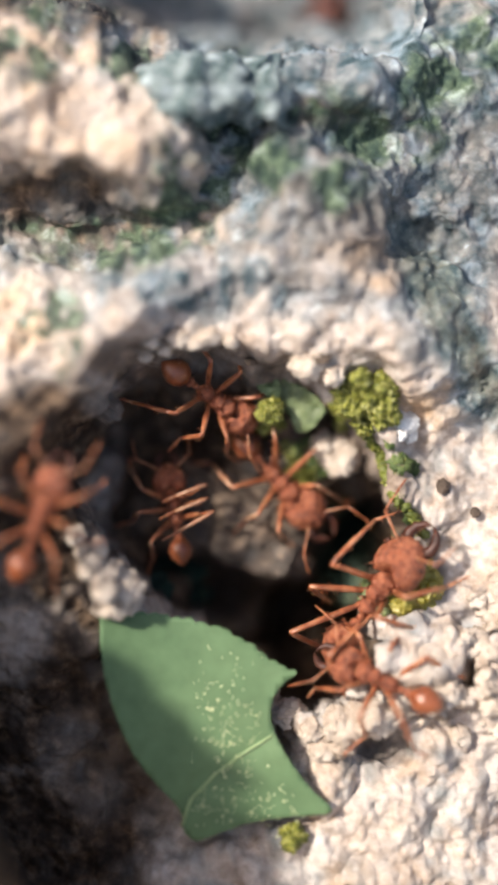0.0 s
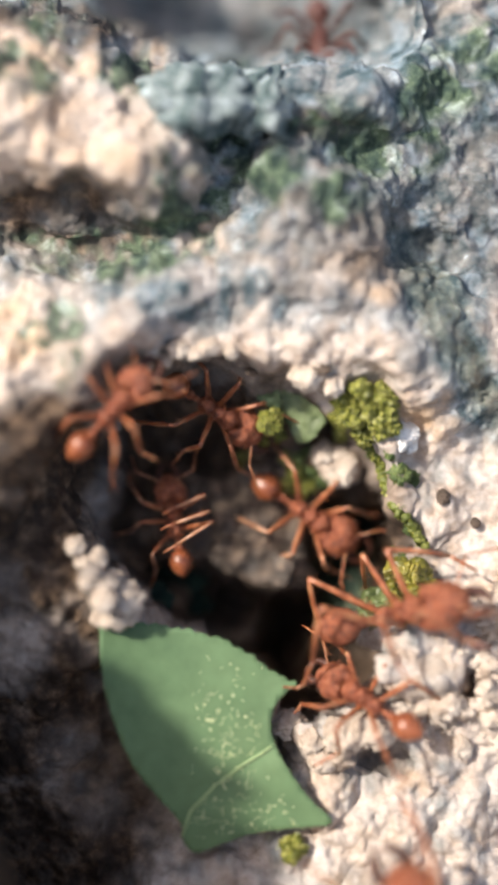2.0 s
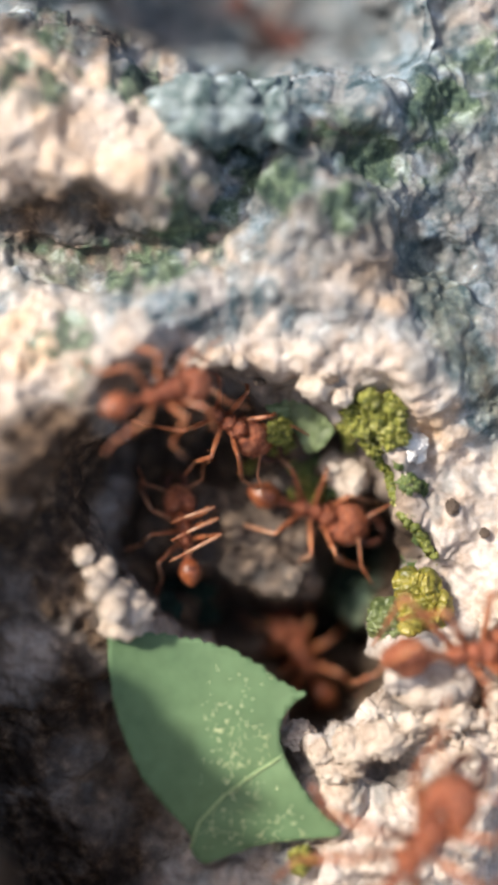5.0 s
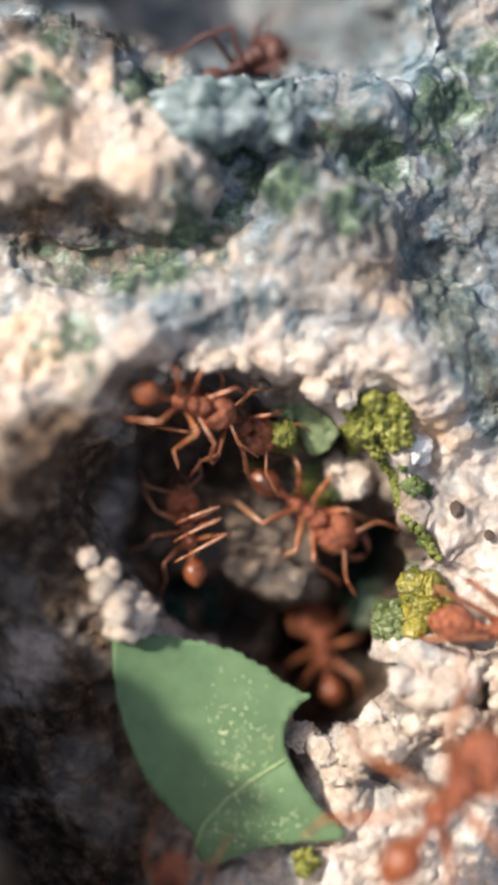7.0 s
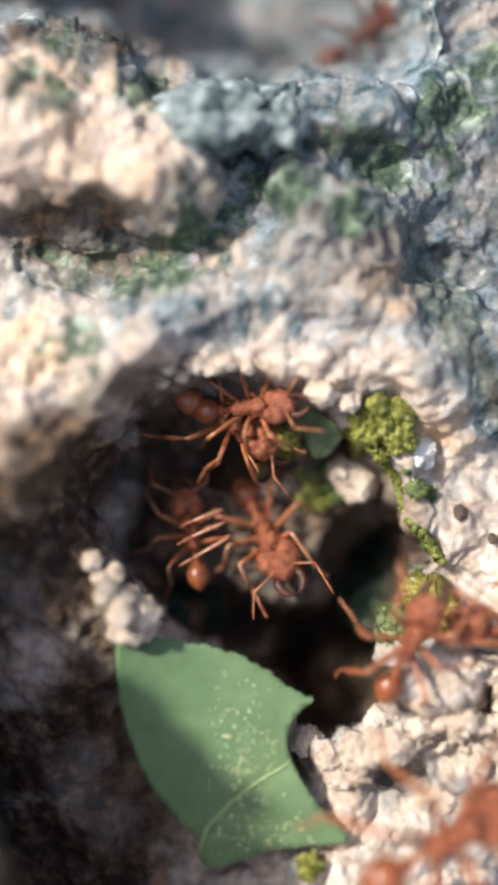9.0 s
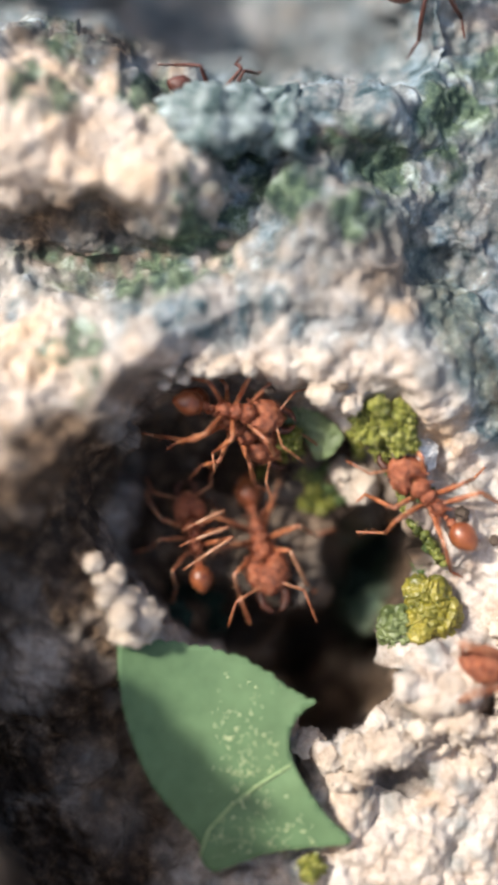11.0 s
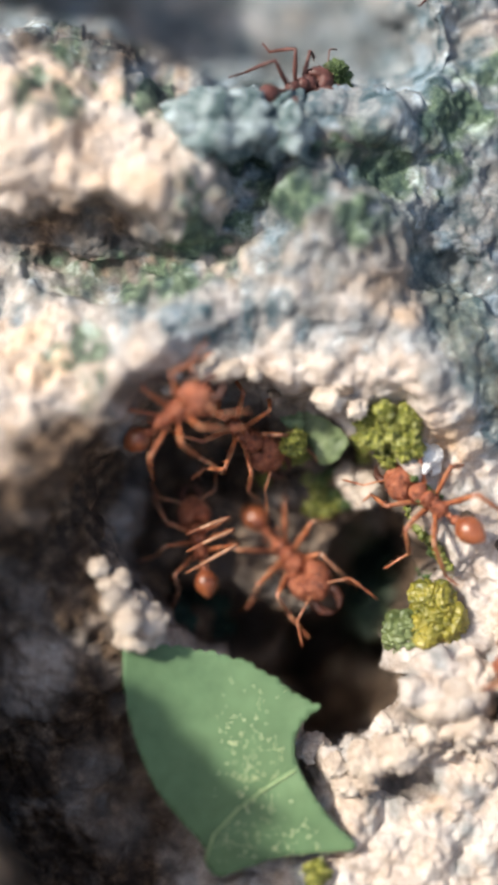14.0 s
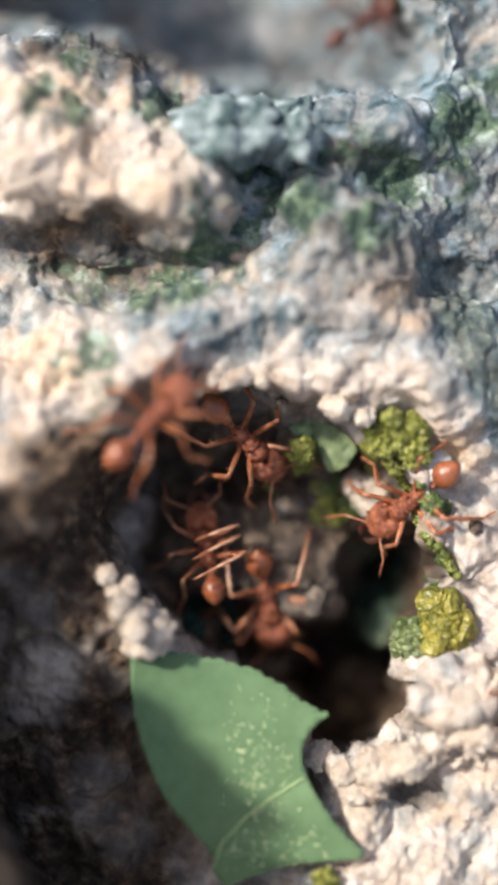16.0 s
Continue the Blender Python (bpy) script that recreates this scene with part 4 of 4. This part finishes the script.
ARCHED = {(2, 1): ((-0.44, 0.20, 0.36), (-0.52, 0.10, -0.08), (-0.54, 0.10, -0.26)), (0, 1): ((0.12, 0.26, 0.36), (0.48, 0.30, 0.10), (0.61, 0.25, -0.06)),
          (1, 1): ((-0.12, 0.26, 0.34), (-0.26, 0.34, -0.06), (-0.30, 0.36, -0.20)), (2, -1): ((-0.36, -0.12, 0.36), (-0.56, -0.20, 0.0), (-0.70, -0.22, -0.16)),
          (1, -1): ((0.04, -0.22, 0.24), (0.08, -0.36, -0.06), (0.12, -0.42, -0.20)), (0, -1): ((0.26, -0.24, 0.20), (0.44, -0.34, -0.04), (0.56, -0.38, -0.14))}


def build_ants():
    red = "red-brown leafcutter ant "
    build_ant(1, 7.6, red + "crouching under the brow of the nest mouth")
    build_ant(2, 6.9, red + "climbing over the shaded shoulder of the bank")
    build_ant(3, 8.0, red + "walking on the floor of the nest mouth", None, None, 1.12, True)
    build_ant(4, 6.6, red + "with folded legs deep in the mouth", FOLDED, None, 1.0, True)
    build_ant(5, 8.6, red + "large headed, at the lit lower rim", ARCHED, None, 1.2, False, 1.22)
    build_ant(6, 7.4, red + "slender, walking over pale crumbs and wall")
    build_ant(7, 10.4, red + "passing over the pale soil below the mouth")
    build_ant(8, 7.0, red + "in the shade beside the leaf fragment")
    build_ant(9, 7.8, "red leafcutter ant, painted dim as if shaded, crossing the ground behind the ledge", None, SHADED_SHELL)
    build_ant(10, 6.0, "leafcutter ant, painted dark as if shaded, standing on the upper ledge of bank", None, SHADED_SHELL)


def shifted(rows):
    """Rows of an ant that keeps its place on the bank: moved along with the sway of the view."""
    return [(t, ha + sway(t)[0], hb + sway(t)[1], ga + sway(t)[0], gb + sway(t)[1], *up) for t, ha, hb, ga, gb, *up in rows]


def build_load():
    """The crumb that the ant on the crest holds before its jaws."""
    load = tagged(new("leaf_crumb"), "dark green leaf crumb carried in an ant's jaws", "leaf crumb")
    bm = bmesh.new()
    pulp(bm, Vector((0, 0, 0)), 0.85 * MM, 0.5, 41)
    part("morsel", bm, MOSSD, load)
    CARRIED[10] = (load, 3.3 * MM)


def motions():
    go(1, shifted([(0, 419, 735, 320, 665), (1, 424, 740, 325, 672), (2, 422, 735, 323, 672), (3.5, 424, 738, 325, 668), (6, 424, 732, 322, 668), (7.5, 424, 725, 325, 665),
                   (9, 426, 730, 320, 672), (11.3, 424, 735, 325, 665), (12.5, 422, 740, 330, 660), (14, 424, 742, 332, 662), (15, 424, 745, 335, 665), (16, 414, 745, 335, 662)]), 1.2, 0.3)
    go(2, [(0, 95, 850, 35, 1010), (1, 200, 760, 95, 910), (2, 250, 670, 135, 800), (3, 270, 680, 130, 790), (3.5, 290, 680, 135, 775), (4.7, 330, 680, 195, 730), (6, 370, 690, 245, 690), (7, 385, 730, 262, 697),
           (7.5, 410, 740, 300, 722, -1.2), (8.5, 450, 730, 352, 712, -1.8), (9, 480, 720, 378, 728, -1.8), (10.2, 470, 740, 365, 715, -1.4), (11.3, 440, 730, 340, 720, -1.0), (12.5, 350, 700, 260, 830), (13, 350, 705, 250, 825), (14, 340, 710, 248, 775),
           (15, 330, 705, 250, 770), (16, 310, 700, 215, 800)], 4.2)
    go(3, [(0, 545, 905, 430, 785), (1, 575, 955, 460, 860), (2, 595, 945, 475, 865), (3, 590, 965, 470, 872), (3.5, 625, 965, 465, 880), (4.7, 630, 940, 455, 875), (6, 635, 910, 445, 870), (7, 600, 945, 465, 850), (7.5, 575, 970, 450, 840),
           (8.5, 535, 985, 440, 850), (9, 505, 1010, 425, 855, 0, 0, -9), (10.2, 485, 1015, 430, 865, -0.5, 0, -10), (11.3, 475, 1020, 440, 870, -0.5, 0, -11), (12.5, 515, 1060, 440, 910, -0.8, 0, -14), (13, 530, 1050, 430, 900, -0.8, 0, -14), (14, 560, 1040, 440, 905, -0.8, 0, -13), (15, 470, 1075, 440, 930, -1.0, 0, -15), (16, 490, 1130, 455, 975, -1.2, 0, -16)], 1.2, 1.0, 0.0, -6.5, 4.5)
    go(4, shifted([(0, 300, 850, 320, 975), (4, 302, 852, 322, 978), (8, 300, 850, 322, 972), (12, 303, 852, 325, 975), (16, 302, 850, 324, 974)]), 1.2, 0.3, 0.0, -5.5)
    go(5, [(0, 711, 997, 605, 1135, 0.6, -30), (0.5, 734, 1006, 615, 1140, 0.6, -36), (1, 735, 1034, 610, 1130, 0.6, -50), (1.5, 760, 1034, 605, 1140, 0.6, -50), (2, 775, 1074, 610, 1108, 0.6, -50), (2.5, 790, 1098, 630, 1092, 0.6, -50), (3, 795, 1095, 615, 1085, 0.6, -50), (3.5, 760, 1084, 628, 1200, 0.6, -50),
           (4.7, 870, 1140, 700, 1170, 0.3, -25), (6, 960, 1190, 806, 1130), (7, 975, 1125, 818, 1105), (7.5, 985, 1085, 832, 1095), (8.5, 1000, 1080, 845, 1080), (9, 1000, 1150, 850, 1110), (10.2, 1020, 1180, 865, 1150), (11.3, 1030, 1210, 880, 1185),
           (12.5, 1035, 1230, 882, 1190), (13, 1055, 1215, 905, 1185), (14.2, 1090, 1215, 942, 1188), (16, 1100, 1215, 950, 1190)], 1.8)
    go(6, [(0, 582, 1163, 786, 1256, -0.2, 15), (0.5, 585, 1200, 734, 1256, -0.2, 15), (1, 580, 1225, 737, 1274, -0.2, 15), (1.5, 556, 1228, 695, 1278, -0.2, 15), (2, 591, 1204, 721, 1287, -0.2, 15), (2.5, 576, 1195, 715, 1287, -0.2, 15), (3, 571, 1200, 691, 1287, -0.2, 15), (3.5, 556, 1255, 645, 1290), (4.7, 520, 1150, 575, 1235, 0, 0, -12), (6, 505, 1115, 552, 1200, 0, 0, -15),
           (6.75, 530, 1110, 575, 1205, 0, 0, -13), (7.2, 592, 1114, 586, 1212, 0, 0, -12), (7.8, 700, 1160, 580, 1238, 1.0), (8.4, 740, 1110, 645, 1230, 1.6), (9, 755, 1078, 684, 1222, 1.6), (10.2, 770, 940, 790, 1070), (11.3, 705, 830, 825, 935, -0.5), (12.5, 700, 850, 835, 950, -0.5), (13, 710, 860, 825, 960, -0.5), (14, 705, 848, 838, 945, -0.5),
           (14.5, 745, 812, 840, 935, -0.5), (15, 714, 805, 825, 914, -0.5), (15.4, 698, 785, 777, 867, -0.5), (15.6, 674, 838, 772, 846, -0.5), (15.8, 662, 885, 772, 844, -0.5), (16, 690, 915, 777, 849, -0.5)], 1.5, 1.0, 0.0, -9.0)
    go(7, [(0, 960, 1800, 860, 1900), (1.5, 870, 1630, 950, 1740), (2.5, 650, 1620, 730, 1740), (3.5, 760, 1615, 690, 1745), (5.8, 775, 1380, 685, 1500), (7, 840, 1355, 720, 1505), (7.5, 822, 1345, 740, 1500), (8, 812, 1342, 742, 1500), (8.5, 815, 1365, 738, 1515), (9, 860, 1440, 695, 1540), (10.2, 1000, 1560, 850, 1650), (16, 1250, 1800, 1100, 1900)], 6.0)
    go(8, [(0, 330, 1850, 260, 1950), (6, 300, 1650, 260, 1760), (7, 300, 1560, 265, 1670), (7.4, 345, 1490, 300, 1600), (7.8, 372, 1482, 318, 1590), (8.2, 366, 1475, 308, 1583), (8.6, 330, 1560, 280, 1670), (9, 310, 1640, 250, 1750), (16, 250, 1900, 150, 2000)], 4.0)
    go(9, [(0, 575, 10, 560, -70), (1, 572, 90, 564, 15), (2, 570, 104, 564, 28), (3.7, 587, 116, 572, 38), (4.7, 540, 80, 480, 15), (5.8, 445, 40, 350, 10), (7, 470, 90, 385, 135), (7.5, 525, 80, 440, 150), (8, 580, 35, 490, 148), (8.5, 622, 30, 526, 138), (9, 695, 20, 592, 95),
           (10.2, 800, -60, 715, -5), (16, 900, -200, 820, -150)], 1.3, 1.0, 0.0, -22)
    go(10, [(0, 240, -150, 160, -170), (8.5, 290, -90, 215, -130), (10.3, 390, 100, 320, 40), (11.3, 432, 190, 350, 180, -3.4), (12, 470, 202, 385, 200, -3.4), (12.8, 490, 178, 400, 188, -0.6), (13.2, 550, 160, 460, 172, 2.6), (13.6, 550, 158, 456, 170, 3.2), (14, 570, 138, 474, 164, 5.6), (14.3, 565, 132, 465, 158, 6.0),
            (14.6, 590, 105, 490, 152, 4.5), (15, 540, 60, 466, 158), (15.3, 606, 41, 503, 135), (15.6, 630, 12, 530, 92), (16, 692, 0, 592, 66)], 2.8)


build_ground()
things()
build_ants()
build_load()
motions()
